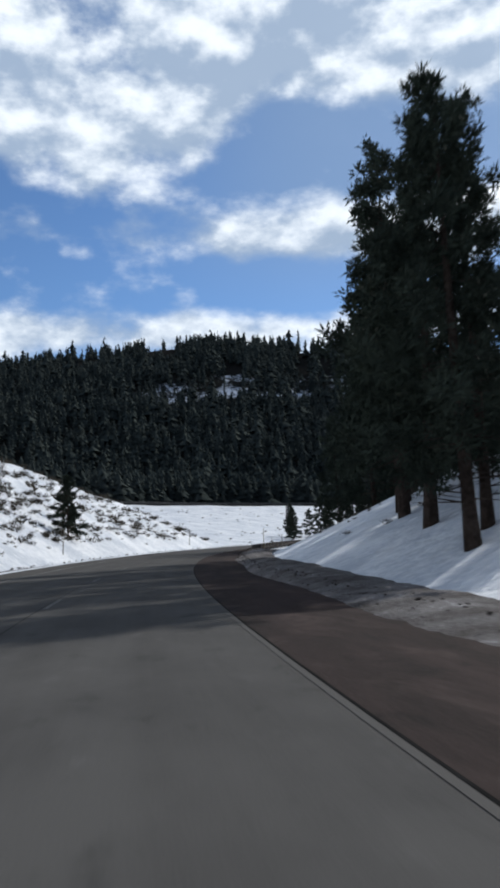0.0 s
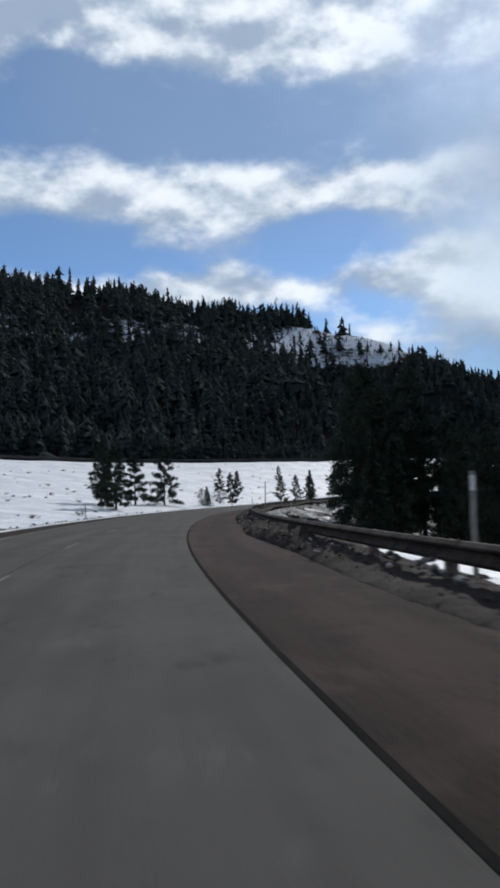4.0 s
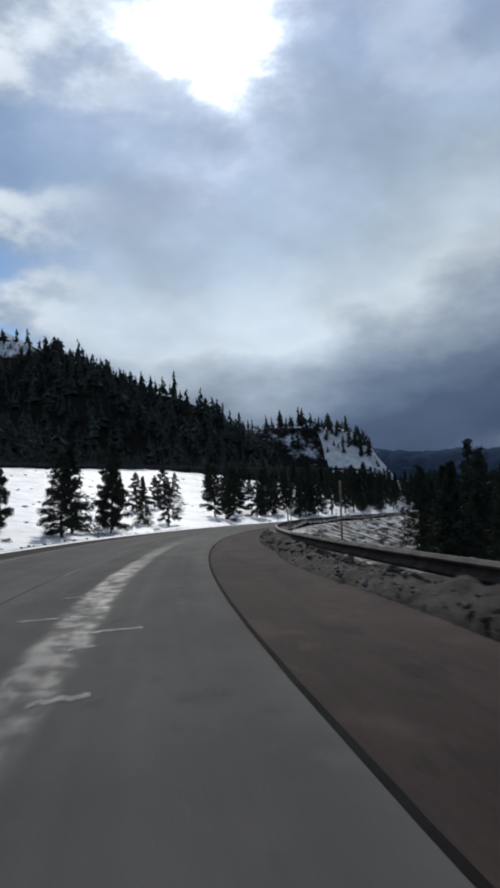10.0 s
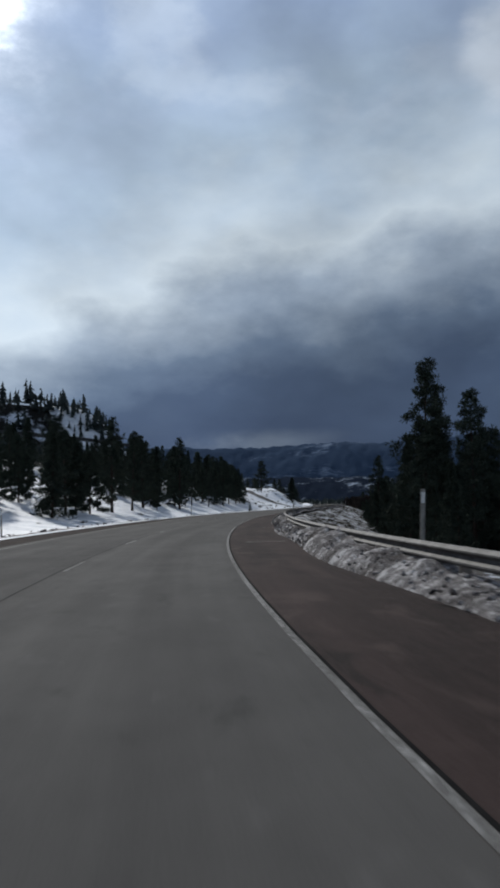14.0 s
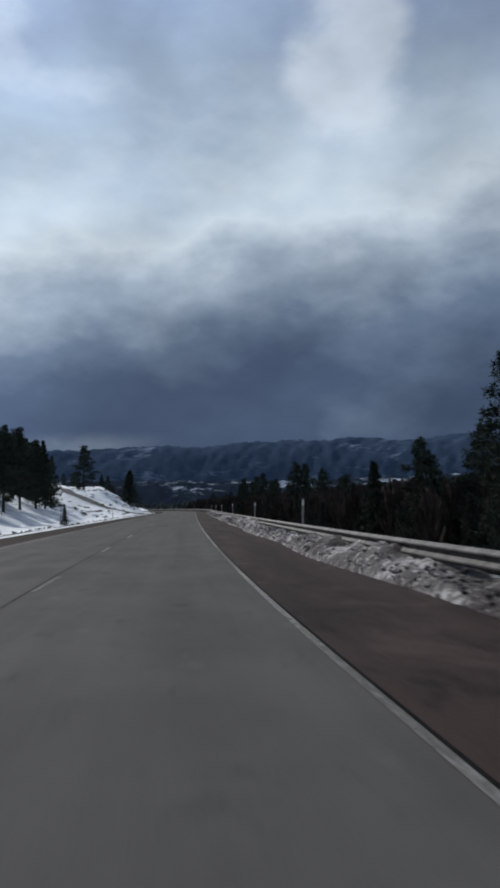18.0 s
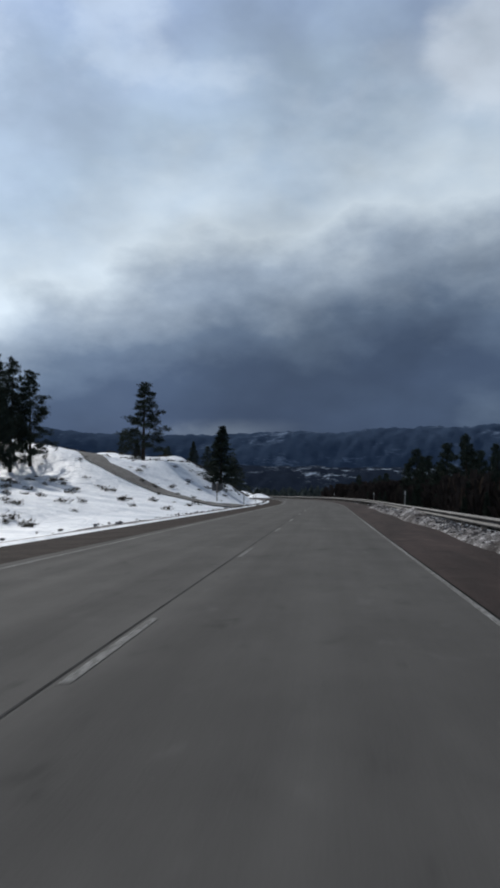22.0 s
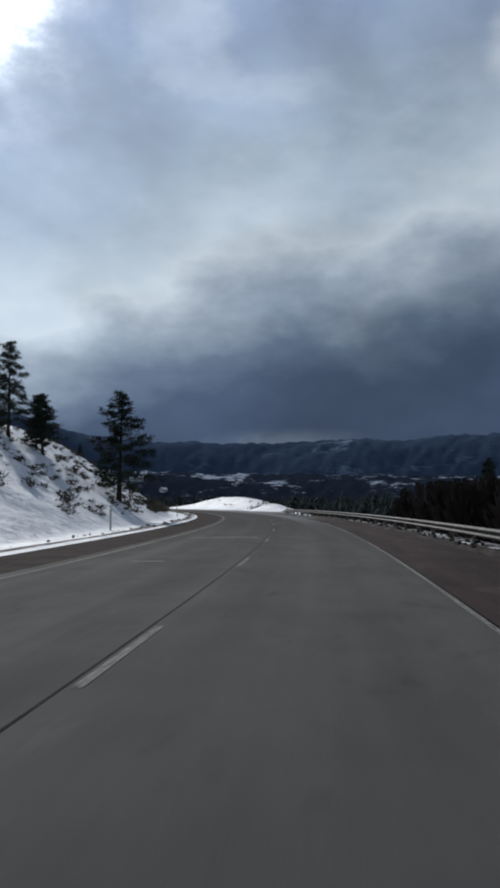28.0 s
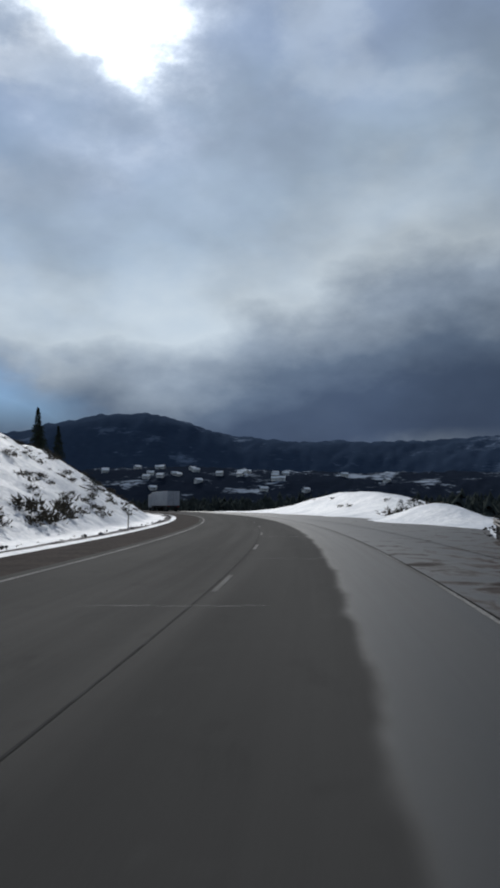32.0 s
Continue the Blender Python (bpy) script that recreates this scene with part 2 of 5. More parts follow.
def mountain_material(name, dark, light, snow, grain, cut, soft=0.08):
    """Wooded far slopes with clearings and streaks of snow, in colours tinted for haze."""
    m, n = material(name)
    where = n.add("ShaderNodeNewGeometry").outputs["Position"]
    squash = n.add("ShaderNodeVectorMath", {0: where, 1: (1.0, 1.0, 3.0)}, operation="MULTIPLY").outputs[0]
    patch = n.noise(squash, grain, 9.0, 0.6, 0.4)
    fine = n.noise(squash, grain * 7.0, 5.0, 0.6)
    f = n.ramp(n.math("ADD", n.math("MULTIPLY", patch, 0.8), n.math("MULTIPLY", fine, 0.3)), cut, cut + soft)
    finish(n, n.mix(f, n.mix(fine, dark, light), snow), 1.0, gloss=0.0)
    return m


def asphalt_material():
    """Grey aged asphalt, worn lighter in the wheel paths, with wet streaks and pale salt."""
    m, n = material("asphalt")
    uv = n.add("ShaderNodeTexCoord").outputs["UV"]
    sep = n.add("ShaderNodeSeparateXYZ", {0: uv})
    along, across = sep.outputs[0], sep.outputs[1]
    grain = n.noise(n.add("ShaderNodeTexCoord").outputs["Object"], 60.0, 3.0, 0.7)
    streak = n.noise(n.add("ShaderNodeCombineXYZ", {0: n.math("MULTIPLY", along, 0.03), 1: n.math("MULTIPLY", across, 1.3)}).outputs[0], 1.0, 6.0, 0.6)
    blot = n.noise(n.add("ShaderNodeCombineXYZ", {0: n.math("MULTIPLY", along, 0.35), 1: n.math("MULTIPLY", across, 0.6)}).outputs[0], 1.0, 7.0, 0.6)
    f = n.ramp(n.math("ADD", n.math("MULTIPLY", streak, 0.35), n.math("MULTIPLY", blot, 0.65)), 0.35, 0.65)
    base = n.mix(f, (0.056, 0.0538, 0.0515), (0.080, 0.0768, 0.0732))
    base = n.mix(n.ramp(grain, 0.35, 0.75, 0.0, 0.35), base, (0.125, 0.121, 0.117))
    stain = n.noise(n.add("ShaderNodeCombineXYZ", {0: n.math("MULTIPLY", along, 0.9), 1: n.math("MULTIPLY", across, 1.6)}).outputs[0], 1.0, 8.0, 0.68, 0.4)
    base = n.mix(n.ramp(stain, 0.56, 0.72, 0.0, 0.6), base, (0.036, 0.036, 0.034))
    base = n.mix(n.ramp(stain, 0.42, 0.30, 0.0, 0.30), base, (0.127, 0.123, 0.119))
    # melt water: a narrow run between the wheel paths, later a broad sheet from the right
    first = n.math("MULTIPLY", n.ramp(along, 177.2, 181.0), n.ramp(along, 285.0, 250.0))
    sway = n.math("MULTIPLY", n.noise(n.add("ShaderNodeCombineXYZ", {0: n.math("MULTIPLY", along, 0.06)}).outputs[0], 1.0, 2.0), 0.9)
    offset = n.math("ABSOLUTE", n.math("ADD", n.math("ADD", across, 0.24), n.math("MULTIPLY", sway, 0.5)))
    run = n.ramp(n.math("DIVIDE", offset, n.ramp(along, 196.0, 236.0, 2.0, 0.8)), 0.10, 0.85, 0.52, 0.0)
    second = n.math("MULTIPLY", n.ramp(along, 690.0, 735.0), n.ramp(along, 900.0, 880.0))
    sheet = n.ramp(across, -0.5, 0.5, -0.2, 0.3)
    water = n.math("MAXIMUM", n.math("MULTIPLY", first, n.ramp(n.math("ADD", n.math("MULTIPLY", blot, 0.5), run), 0.52, 0.76)),
                   n.math("MULTIPLY", second, n.ramp(n.math("ADD", n.math("MULTIPLY", blot, 0.42), n.math("ADD", sheet, 0.29)), 0.46, 0.63)))
    frost = n.noise(n.add("ShaderNodeCombineXYZ", {0: n.math("MULTIPLY", along, 1.6), 1: n.math("MULTIPLY", across, 2.2)}).outputs[0], 1.0, 7.0, 0.7, 0.5)
    water = n.math("MULTIPLY", water, n.math("SUBTRACT", 1.0, n.math("MULTIPLY", first, n.ramp(frost, 0.40, 0.62, 0.0, 0.75))))
    # the last stretch is damp, and so darker
    damp = n.math("MULTIPLY", n.ramp(along, 676.0, 716.0), n.ramp(blot, 0.25, 0.55, 0.75, 1.0))
    base = n.mix(n.math("MULTIPLY", damp, 0.62), base, (0.026, 0.026, 0.025))
    base = n.mix(water, base, (0.032, 0.033, 0.034))
    rough = n.math("SUBTRACT", n.ramp(streak, 0.3, 0.7, 0.95, 0.85), n.math("MULTIPLY", water, 0.36))
    finish(n, base, rough, grain, 0.35, 0.006, gloss=n.math("ADD", 0.05, n.math("MULTIPLY", water, 0.10)))
    return m


def shoulder_material():
    """Shoulder covered with red-brown cinder grit."""
    m, n = material("cinder_shoulder")
    uv = n.add("ShaderNodeTexCoord").outputs["UV"]
    sep = n.add("ShaderNodeSeparateXYZ", {0: uv})
    long = n.add("ShaderNodeCombineXYZ", {0: n.math("MULTIPLY", sep.outputs[0], 0.08), 1: sep.outputs[1]}).outputs[0]
    band = n.noise(long, 0.9, 7.0, 0.6, 0.3)
    grit = n.noise(n.add("ShaderNodeTexCoord").outputs["Object"], 22.0, 6.0, 0.7)
    mottle = n.noise(n.add("ShaderNodeCombineXYZ", {0: n.math("MULTIPLY", sep.outputs[0], 0.55), 1: n.math("MULTIPLY", sep.outputs[1], 0.9)}).outputs[0], 1.0, 8.0, 0.66, 0.6)
    col = n.mix(n.ramp(band, 0.3, 0.7), (0.017, 0.0125, 0.0115), (0.042, 0.0285, 0.0265))
    col = n.mix(n.ramp(mottle, 0.52, 0.68, 0.0, 0.5), col, (0.074, 0.053, 0.048))
    col = n.mix(n.ramp(mottle, 0.46, 0.34, 0.0, 0.7), col, (0.012, 0.010, 0.0095))
    col = n.mix(n.ramp(grit, 0.45, 0.75, 0.0, 0.4), col, (0.076, 0.058, 0.052))
    # melt water over the last stretch
    soak = n.math("ADD", mottle, n.ramp(sep.outputs[0], 762.0, 796.0, 0.0, 0.17))
    wet = n.math("MULTIPLY", n.ramp(sep.outputs[0], 722.0, 745.0), n.ramp(n.math("SUBTRACT", soak, n.ramp(sep.outputs[1], 2.2, 9.0, 0.0, 0.08)), 0.40, 0.56))
    col = n.mix(wet, col, (0.033, 0.034, 0.035))
    finish(n, col, n.math("SUBTRACT", 0.95, n.math("MULTIPLY", wet, 0.45)), grit, n.ramp(wet, 0.0, 1.0, 0.6, 0.1), 0.02, gloss=n.math("ADD", 0.08, n.math("MULTIPLY", wet, 0.14)))
    return m


def worn_paint(name, low, high, through_to, white):
    """Road paint, scraped through to the asphalt by ploughs."""
    m, n = material(name)
    where = n.add("ShaderNodeTexCoord").outputs["Object"]
    scrape = n.math("ADD", n.math("MULTIPLY", n.noise(where, 16.0, 7.0, 0.7), 0.75), n.math("MULTIPLY", n.noise(where, 0.12, 3.0), 0.3))
    f = n.ramp(scrape, low, high)
    finish(n, n.mix(f, through_to, white), 0.9, scrape, 0.2, 0.004, gloss=0.1)
    return m


def bank_material(name, grit, grey, white, cut):
    """Ploughed snow: cinder grit melted out on top, cleaner snow where lumps have broken."""
    m, n = material(name)
    where = n.add("ShaderNodeNewGeometry").outputs["Position"]
    broad = n.noise(where, 0.7, 6.0, 0.62, 0.4)
    fine = n.noise(where, 5.5, 8.0, 0.7, 0.3)
    speck = n.noise(where, 22.0, 5.0, 0.7)
    col = n.mix(n.ramp(n.math("ADD", n.math("MULTIPLY", broad, 0.5), n.math("MULTIPLY", speck, 0.5)), 0.38, 0.60), grit, grey)
    clean = n.ramp(n.math("ADD", n.math("MULTIPLY", fine, 0.65), n.math("MULTIPLY", broad, 0.35)), cut, cut + 0.10)
    col = n.mix(clean, col, white)
    finish(n, col, 0.92, n.math("ADD", fine, n.math("MULTIPLY", speck, 0.5)), 0.9, 0.06, gloss=0.1)
    return m


SNOW = snow_material()
FOREST_FLOOR = forest_floor_material()
# distance haze is mixed into the colours of the mountain woods and snow
HAZY_MOUNTAIN = mountain_material("mountain", (0.030, 0.047, 0.082), (0.050, 0.072, 0.112), (0.15, 0.19, 0.26), 0.0042, 0.61, 0.14)
# the foothill colours are shifted towards blue as well, to stand for haze
HAZY_FOOTHILL = mountain_material("foothill", (0.010, 0.015, 0.027), (0.022, 0.029, 0.043), (0.30, 0.35, 0.42), 0.009, 0.59, 0.10)
ASPHALT = asphalt_material()
SHOULDER = shoulder_material()
DARK_SHOULDER = plain("dark_wet_grit", (0.016, 0.013, 0.012), (0.050, 0.039, 0.034), 7.0, 0.95, 0.6, gloss=0.04)
GREY_SHOULDER = plain("grey_grit", (0.050, 0.047, 0.044), (0.105, 0.100, 0.094), 7.0, 0.95, 0.6, gloss=0.05)
MID_SNOW = bank_material("old_ploughed_snow", (0.050, 0.043, 0.040), (0.18, 0.17, 0.17), (0.38, 0.38, 0.39), 0.56)
PAINT = worn_paint("worn_white_paint", 0.46, 0.74, (0.082, 0.079, 0.075), (0.42, 0.42, 0.41))
FAINT_PAINT = worn_paint("faint_white_paint", 0.58, 0.98, (0.076, 0.073, 0.069), (0.24, 0.24, 0.23))
DRYING = plain("drying_asphalt", (0.066, 0.066, 0.065), (0.115, 0.116, 0.116), 2.2, 0.75, gloss=0.1)
SALT = plain("dried_salt", (0.25, 0.25, 0.25), (0.55, 0.55, 0.55), 6.0, 0.8)
OLD_SEAM = plain("old_tar_seam", (0.010, 0.010, 0.010), (0.05, 0.05, 0.05), 3.0, 0.95, gloss=0.05)
SEAM = plain("tar_seam", (0.006, 0.006, 0.006), (0.016, 0.016, 0.016), 12.0, 0.95, gloss=0.02)
STEEL = plain("weathered_galvanised_steel", (0.032, 0.030, 0.029), (0.12, 0.116, 0.113), 5.0, 0.7, 0.2, 0.1)
DARK_STEEL = plain("grimy_steel", (0.016, 0.013, 0.012), (0.070, 0.060, 0.054), 4.0, 0.85, 0.2, 0.0, gloss=0.1)
POST_WOOD = plain("grey_wood", (0.10, 0.085, 0.07), (0.24, 0.21, 0.18), 10.0, 0.9)
POST_PAINT = plain("delineator_paint", (0.16, 0.15, 0.13), (0.34, 0.32, 0.29), 9.0, 0.7)
POLE_PAINT = plain("faded_yellow_pole", (0.16, 0.13, 0.07), (0.34, 0.29, 0.17), 6.0, 0.85)
REFLECTOR = plain("reflector", (0.5, 0.5, 0.48), (0.75, 0.75, 0.72), 20.0, 0.3)
DIRTY_SNOW = bank_material("dirty_snow", (0.030, 0.024, 0.023), (0.20, 0.19, 0.19), (0.46, 0.45, 0.45), 0.50)
GRIMY_SNOW = bank_material("grimy_snow", (0.016, 0.012, 0.011), (0.060, 0.052, 0.048), (0.30, 0.30, 0.31), 0.60)
DARK_RAIL = plain("dark_rail", (0.02, 0.02, 0.022), (0.06, 0.06, 0.06), 1.0, 0.8)
BARK = plain("bark", (0.022, 0.016, 0.013), (0.07, 0.052, 0.042), 6.0, 0.95, 0.9, gloss=0.05)
NEEDLES = plain("needles", (0.023, 0.029, 0.023), (0.058, 0.070, 0.052), 1.2, 0.95, 0.2, gloss=0.03)
# needles for the far woods, with a little haze blue in the colour
HAZY_NEEDLES = plain("far_needles", (0.022, 0.028, 0.028), (0.054, 0.064, 0.060), 0.25, 1.0, 0.2, gloss=0.0)
SHRUB = plain("dry_shrub", (0.035, 0.028, 0.020), (0.10, 0.085, 0.060), 2.0, 0.95, 0.2)
GRAVEL = plain("gravel_track", (0.028, 0.026, 0.026), (0.092, 0.090, 0.092), 2.0, 0.9, 0.6)
TWIGS = plain("bare_twigs", (0.022, 0.018, 0.016), (0.060, 0.048, 0.042), 0.6, 1.0, 0.2, gloss=0.0)
VAN_WHITE = plain("trailer_grey", (0.24, 0.25, 0.27), (0.34, 0.35, 0.37), 1.2, 0.6)
HOUSE_WALL = plain("pale_house_wall", (0.45, 0.44, 0.42), (0.62, 0.61, 0.58), 0.6, 0.9)
ROOF_SNOW = plain("snowy_roof", (0.62, 0.66, 0.70), (0.82, 0.84, 0.86), 0.5, 0.8)
DARK_GLASS = plain("dark_window", (0.02, 0.022, 0.026), (0.05, 0.052, 0.056), 2.0, 0.3)
BLACK = plain("black_rubber", (0.012, 0.012, 0.012), (0.03, 0.03, 0.03), 8.0, 0.8)
RED_LAMP = plain("red_lens", (0.25, 0.012, 0.01), (0.35, 0.02, 0.015), 9.0, 0.3)


# ---- building helpers ----
def mesh_from(name, verts, faces, mat, smooth=False, uvs=None):
    me = bpy.data.meshes.new(name)
    me.from_pydata([tuple(v) for v in verts], [], [tuple(f) for f in faces])
    if uvs is not None:
        layer = me.uv_layers.new(name="UVMap")
        index = np.zeros(len(me.loops), dtype=np.int32)
        me.loops.foreach_get("vertex_index", index)
        layer.data.foreach_set("uv", np.asarray(uvs, dtype=np.float32)[index].ravel())
    me.materials.append(mat)
    if smooth:
        me.polygons.foreach_set("use_smooth", np.ones(len(me.polygons), dtype=bool))
    me.update()
    return me


def triangles(name, verts, tris, mat, smooth=False):
    """A mesh of many triangles, from arrays."""
    me = bpy.data.meshes.new(name)
    me.vertices.add(len(verts))
    me.vertices.foreach_set("co", np.asarray(verts, dtype=np.float32).ravel())
    me.loops.add(len(tris) * 3)
    me.loops.foreach_set("vertex_index", np.asarray(tris, dtype=np.int32).ravel())
    me.polygons.add(len(tris))
    me.polygons.foreach_set("loop_start", np.arange(0, len(tris) * 3, 3, dtype=np.int32))
    if smooth:
        me.polygons.foreach_set("use_smooth", np.ones(len(tris), dtype=bool))
    me.materials.append(mat)
    me.update(calc_edges=True)
    return me


def child(name, me, parent, m=None, label=""):
    ob = new(name, me)
    ob.parent = parent
    if m is not None:
        ob.matrix_basis = m
    return tagged(ob, label)


def part(name, bm, mat, parent, label="", m=None):
    me = bpy.data.meshes.new(name)
    bm.to_mesh(me)
    bm.free()
    me.materials.append(mat)
    return child(name, me, parent, m, label)


def box_bm(x0, x1, y0, y1, z0, z1, bevel=0.0):
    bm = bmesh.new()
    bmesh.ops.create_cube(bm, size=1.0, matrix=Matrix.LocRotScale(((x0 + x1) / 2, (y0 + y1) / 2, (z0 + z1) / 2), None, (x1 - x0, y1 - y0, z1 - z0)))
    if bevel:
        bmesh.ops.bevel(bm, geom=bm.edges[:], offset=bevel, segments=1, affect="EDGES")
    return bm


def ribbon(name, s0, s1, step, us, zs, mat):
    """A strip that follows the road, with its cross-section given by us and zs."""
    count = max(2, int(round((s1 - s0) / step)) + 1)
    verts, faces, uvs = [], [], []
    for i in range(count):
        s = s0 + (s1 - s0) * i / (count - 1)
        for u, z in zip(us, zs):
            verts.append(on_road(s, u, z))
            uvs.append((s, u))
    w = len(us)
    for i in range(count - 1):
        for j in range(w - 1):
            a = i * w + j
            faces.append((a, a + 1, a + w + 1, a + w))
    return mesh_from(name, verts, faces, mat, True, uvs)


# ---- the lie of the land ----
LEFT_EDGE, RIGHT_EDGE = -8.6, 4.4


def step01(x, a, b):
    t = np.clip((np.asarray(x, dtype=float) - a) / (b - a), 0, 1)
    return t * t * (3 - 2 * t)


def wave(x, y, scale, seed=0.0):
    """Soft cheap relief between -1 and 1."""
    x, y = x / scale + seed * 1.7, y / scale - seed * 2.3
    return (np.sin(x + 1.3 * np.sin(y * 0.9 + seed)) * np.cos(y * 1.1 + 0.8 * np.sin(x * 1.2)) * 0.6
            + 0.3 * np.sin(2.3 * x + 1.7 * y + seed) + 0.18 * np.sin(4.9 * x - 3.1 * y) * np.cos(3.7 * y + seed))


def berm_line(s):
    """How far beyond the left edge the upper carriageway runs."""
    return np.interp(s, [100, 240, 312, 366, 440, 485, 520], [92, 97, 100, 84, 52, 34, 28])


BERM_TOP = 14.5


def left_height(s, L):
    """Height L metres beyond the left edge of the pavement."""
    mound = np.minimum(0.66 * np.maximum(L - 1.0, 0), (13.5 + 1.2 * wave(s, L, 11.0, 6.0)) * (1 - step01(s, 84, 152)))
    line = berm_line(s)
    field = BERM_TOP * np.clip((L - 3) / (line - 3), 0, 1) ** 1.1
    wood = 11.0 * np.clip((L - 5) / (line + 6), 0, 1.0)
    gentle = np.clip((0.115 + 0.215 * step01(s, 588, 620)) * (L - 1.8), 0, 2.6 + 8.4 * step01(s, 598, 624)) + 0.02 * np.maximum(L - 10, 0)
    steep = np.minimum(0.62 * np.maximum(L - 2.6, 0), 6.4 + 1.8 * step01(s, 662, 700) + 1.5 * wave(s, L, 19.0, 2.0))
    w_field = step01(s, 118, 152) * (1 - step01(s, 420, 490))
    w_mound = 1 - step01(s, 118, 152)
    w_wood = step01(s, 420, 490) * (1 - step01(s, 535, 580))
    w_steep = step01(s, 596, 640)
    w_gentle = step01(s, 535, 580) * (1 - w_steep)
    z = w_mound * mound + w_field * field + w_wood * wood + w_gentle * gentle + w_steep * steep
    relief = 0.20 * wave(s, L, 5.0, 1.0) + 0.30 * w_steep * wave(s, L, 2.1, 8.0) + 0.25 * w_mound * wave(s, L, 2.6, 9.0)
    return np.maximum(z, 0) - 0.12 * step01(L, 0, 1.0) + relief * step01(L, 2.0, 6.0)


def pad_edge(s):
    """Where the level ground beside the pull-out ends."""
    return 10.0 + 16.0 * step01(s, 826, 846)


def right_height(s, R):
    """Height R metres beyond the right edge of the shoulder."""
    bank = np.clip(0.42 * (R - 2.6), 0, 7.0)
    drop = -np.clip(0.36 * (R - 2.2), 0, 12.0)
    flat = (-0.15 + 3.6 * np.exp(-((s - 866) / 30) ** 2 - ((R - 15) / 5.5) ** 2) + 1.7 * np.exp(-((s - 815) / 9) ** 2 - ((R - 8.5) / 3) ** 2)
            - np.clip(0.4 * (R - pad_edge(s)), 0, 13))
    w_bank = 1 - step01(s, 84, 112)
    w_flat = step01(s, 775, 800)
    z = w_bank * bank + w_flat * flat + (1 - w_bank - w_flat) * drop
    return z - 0.14 + 0.18 * wave(s, R, 4.0, 3.0) * step01(R, 2.0, 6.0)


RIDGE = [(-1500, 60, 200, 0.42), (-950, 420, 200, 0.44), (-620, 680, 228, 0.50), (-490, 718, 198, 0.50), (-400, 745, 174, 0.53), (-330, 765, 160, 0.58), (-262, 735, 138, 0.66), (-190, 685, 100, 0.75), (-128, 695, 80, 1.0), (-95, 640, 20, 0.9), (-70, 560, 6, 0.5)]
BACK_RIDGE = [(-90, 840, 58, 0.8), (-60, 825, 68, 1.2), (-20, 822, 69, 1.4), (10, 818, 67, 1.6), (38, 815, 46, 1.4), (60, 812, 12, 1.4)]


def hill_height(x, y):
    z = np.full(np.shape(x), -40.0)
    for (ax, ay, az, ak), (bx, by, bz, bk) in list(zip(RIDGE[:-1], RIDGE[1:])) + list(zip(BACK_RIDGE[:-1], BACK_RIDGE[1:])):
        dx, dy = bx - ax, by - ay
        t = np.clip(((x - ax) * dx + (y - ay) * dy) / (dx * dx + dy * dy), 0, 1)
        d = np.hypot(x - ax - t * dx, y - ay - t * dy)
        k = ak + t * (bk - ak)
        z = np.maximum(z, az + t * (bz - az) - k * (np.sqrt(d * d + 40 * 40) - 40))
    return z + 3.0 * wave(x, y, 45.0, 5.0)


def clearing(x, y, z):
    """Open snowy ground in the wood: a band high on the hill, and the low knoll at its end."""
    band = step01(z, 112, 122) * (1 - step01(z, 150, 162)) * step01(x, -560, -520) * (1 - step01(x, -300, -270)) * (0.62 + 0.5 * wave(x, y, 24.0, 3.0))
    shoulder = step01(z, 84, 100) * step01(x, -318, -296) * (1 - step01(x, -205, -180)) * step01(y, 600, 640)
    crown = 0.4 * step01(z, 205, 216) * (0.6 + 0.6 * wave(x, y, 26.0, 4.0))
    west = np.exp(-(((x + 765) / 70) ** 2 + ((z - 178) / 16) ** 2)) * step01(wave(x, y, 18.0, 2.0), -0.5, 0.2)
    top = np.maximum(np.maximum(shoulder, crown), west)
    knoll = np.exp(-(((x + 25) / 70) ** 2 + ((y - 800) / 70) ** 2)) * (0.75 + 0.6 * wave(x, y, 22.0, 6.0)) + 0.5 * np.exp(-(((x + 85) / 40) ** 2 + ((y - 515) / 40) ** 2))
    return np.clip(np.maximum(np.maximum(band, top), knoll), 0, 1)


def road_coordinates(x, y):
    """The nearest place on the road: how far along, and how far to the right."""
    x, y = np.ravel(x), np.ravel(y)
    pick = np.arange(0, len(RS), 12)
    best = np.full(len(x), 1e18)
    near = np.zeros(len(x), dtype=int)
    for i in pick:
        d = (x - RX[i]) ** 2 + (y - RY[i]) ** 2
        closer = d < best
        best[closer] = d[closer]
        near[closer] = i
    h = RH[near]
    dx, dy = x - RX[near], y - RY[near]
    return RS[near] + dx * np.sin(h) + dy * np.cos(h), dx * np.cos(h) - dy * np.sin(h)


def land_height(x, y, s, u):
    """One surface for the whole place."""
    near = np.where(u < 0, left_height(s, np.maximum(LEFT_EDGE - u, 0)), right_height(s, np.maximum(u - RIGHT_EDGE, 0)))
    near = np.where((u > LEFT_EDGE) & (u < RIGHT_EDGE), -0.12, near)
    far_left = np.maximum(hill_height(x, y), np.where(s > 560, 5.0, 13.0))
    far_left = np.where(s > 640, np.minimum(far_left, 9.0 - 0.03 * np.maximum(-u - 60, 0) + 400 * (1 - step01(x, 30, 75))), far_left)
    far_right = np.where(s < 90, 6.5, -12.0) + 1.5 * wave(x, y, 60.0, 4.0)
    far = np.where(u < 0, far_left, far_right)
    foot = np.where((u < 0) & (s > 95) & (s < 560), berm_line(s) + 16, 55)
    w = step01(np.abs(u), foot, foot + 36)
    return near * (1 - w) + far * w


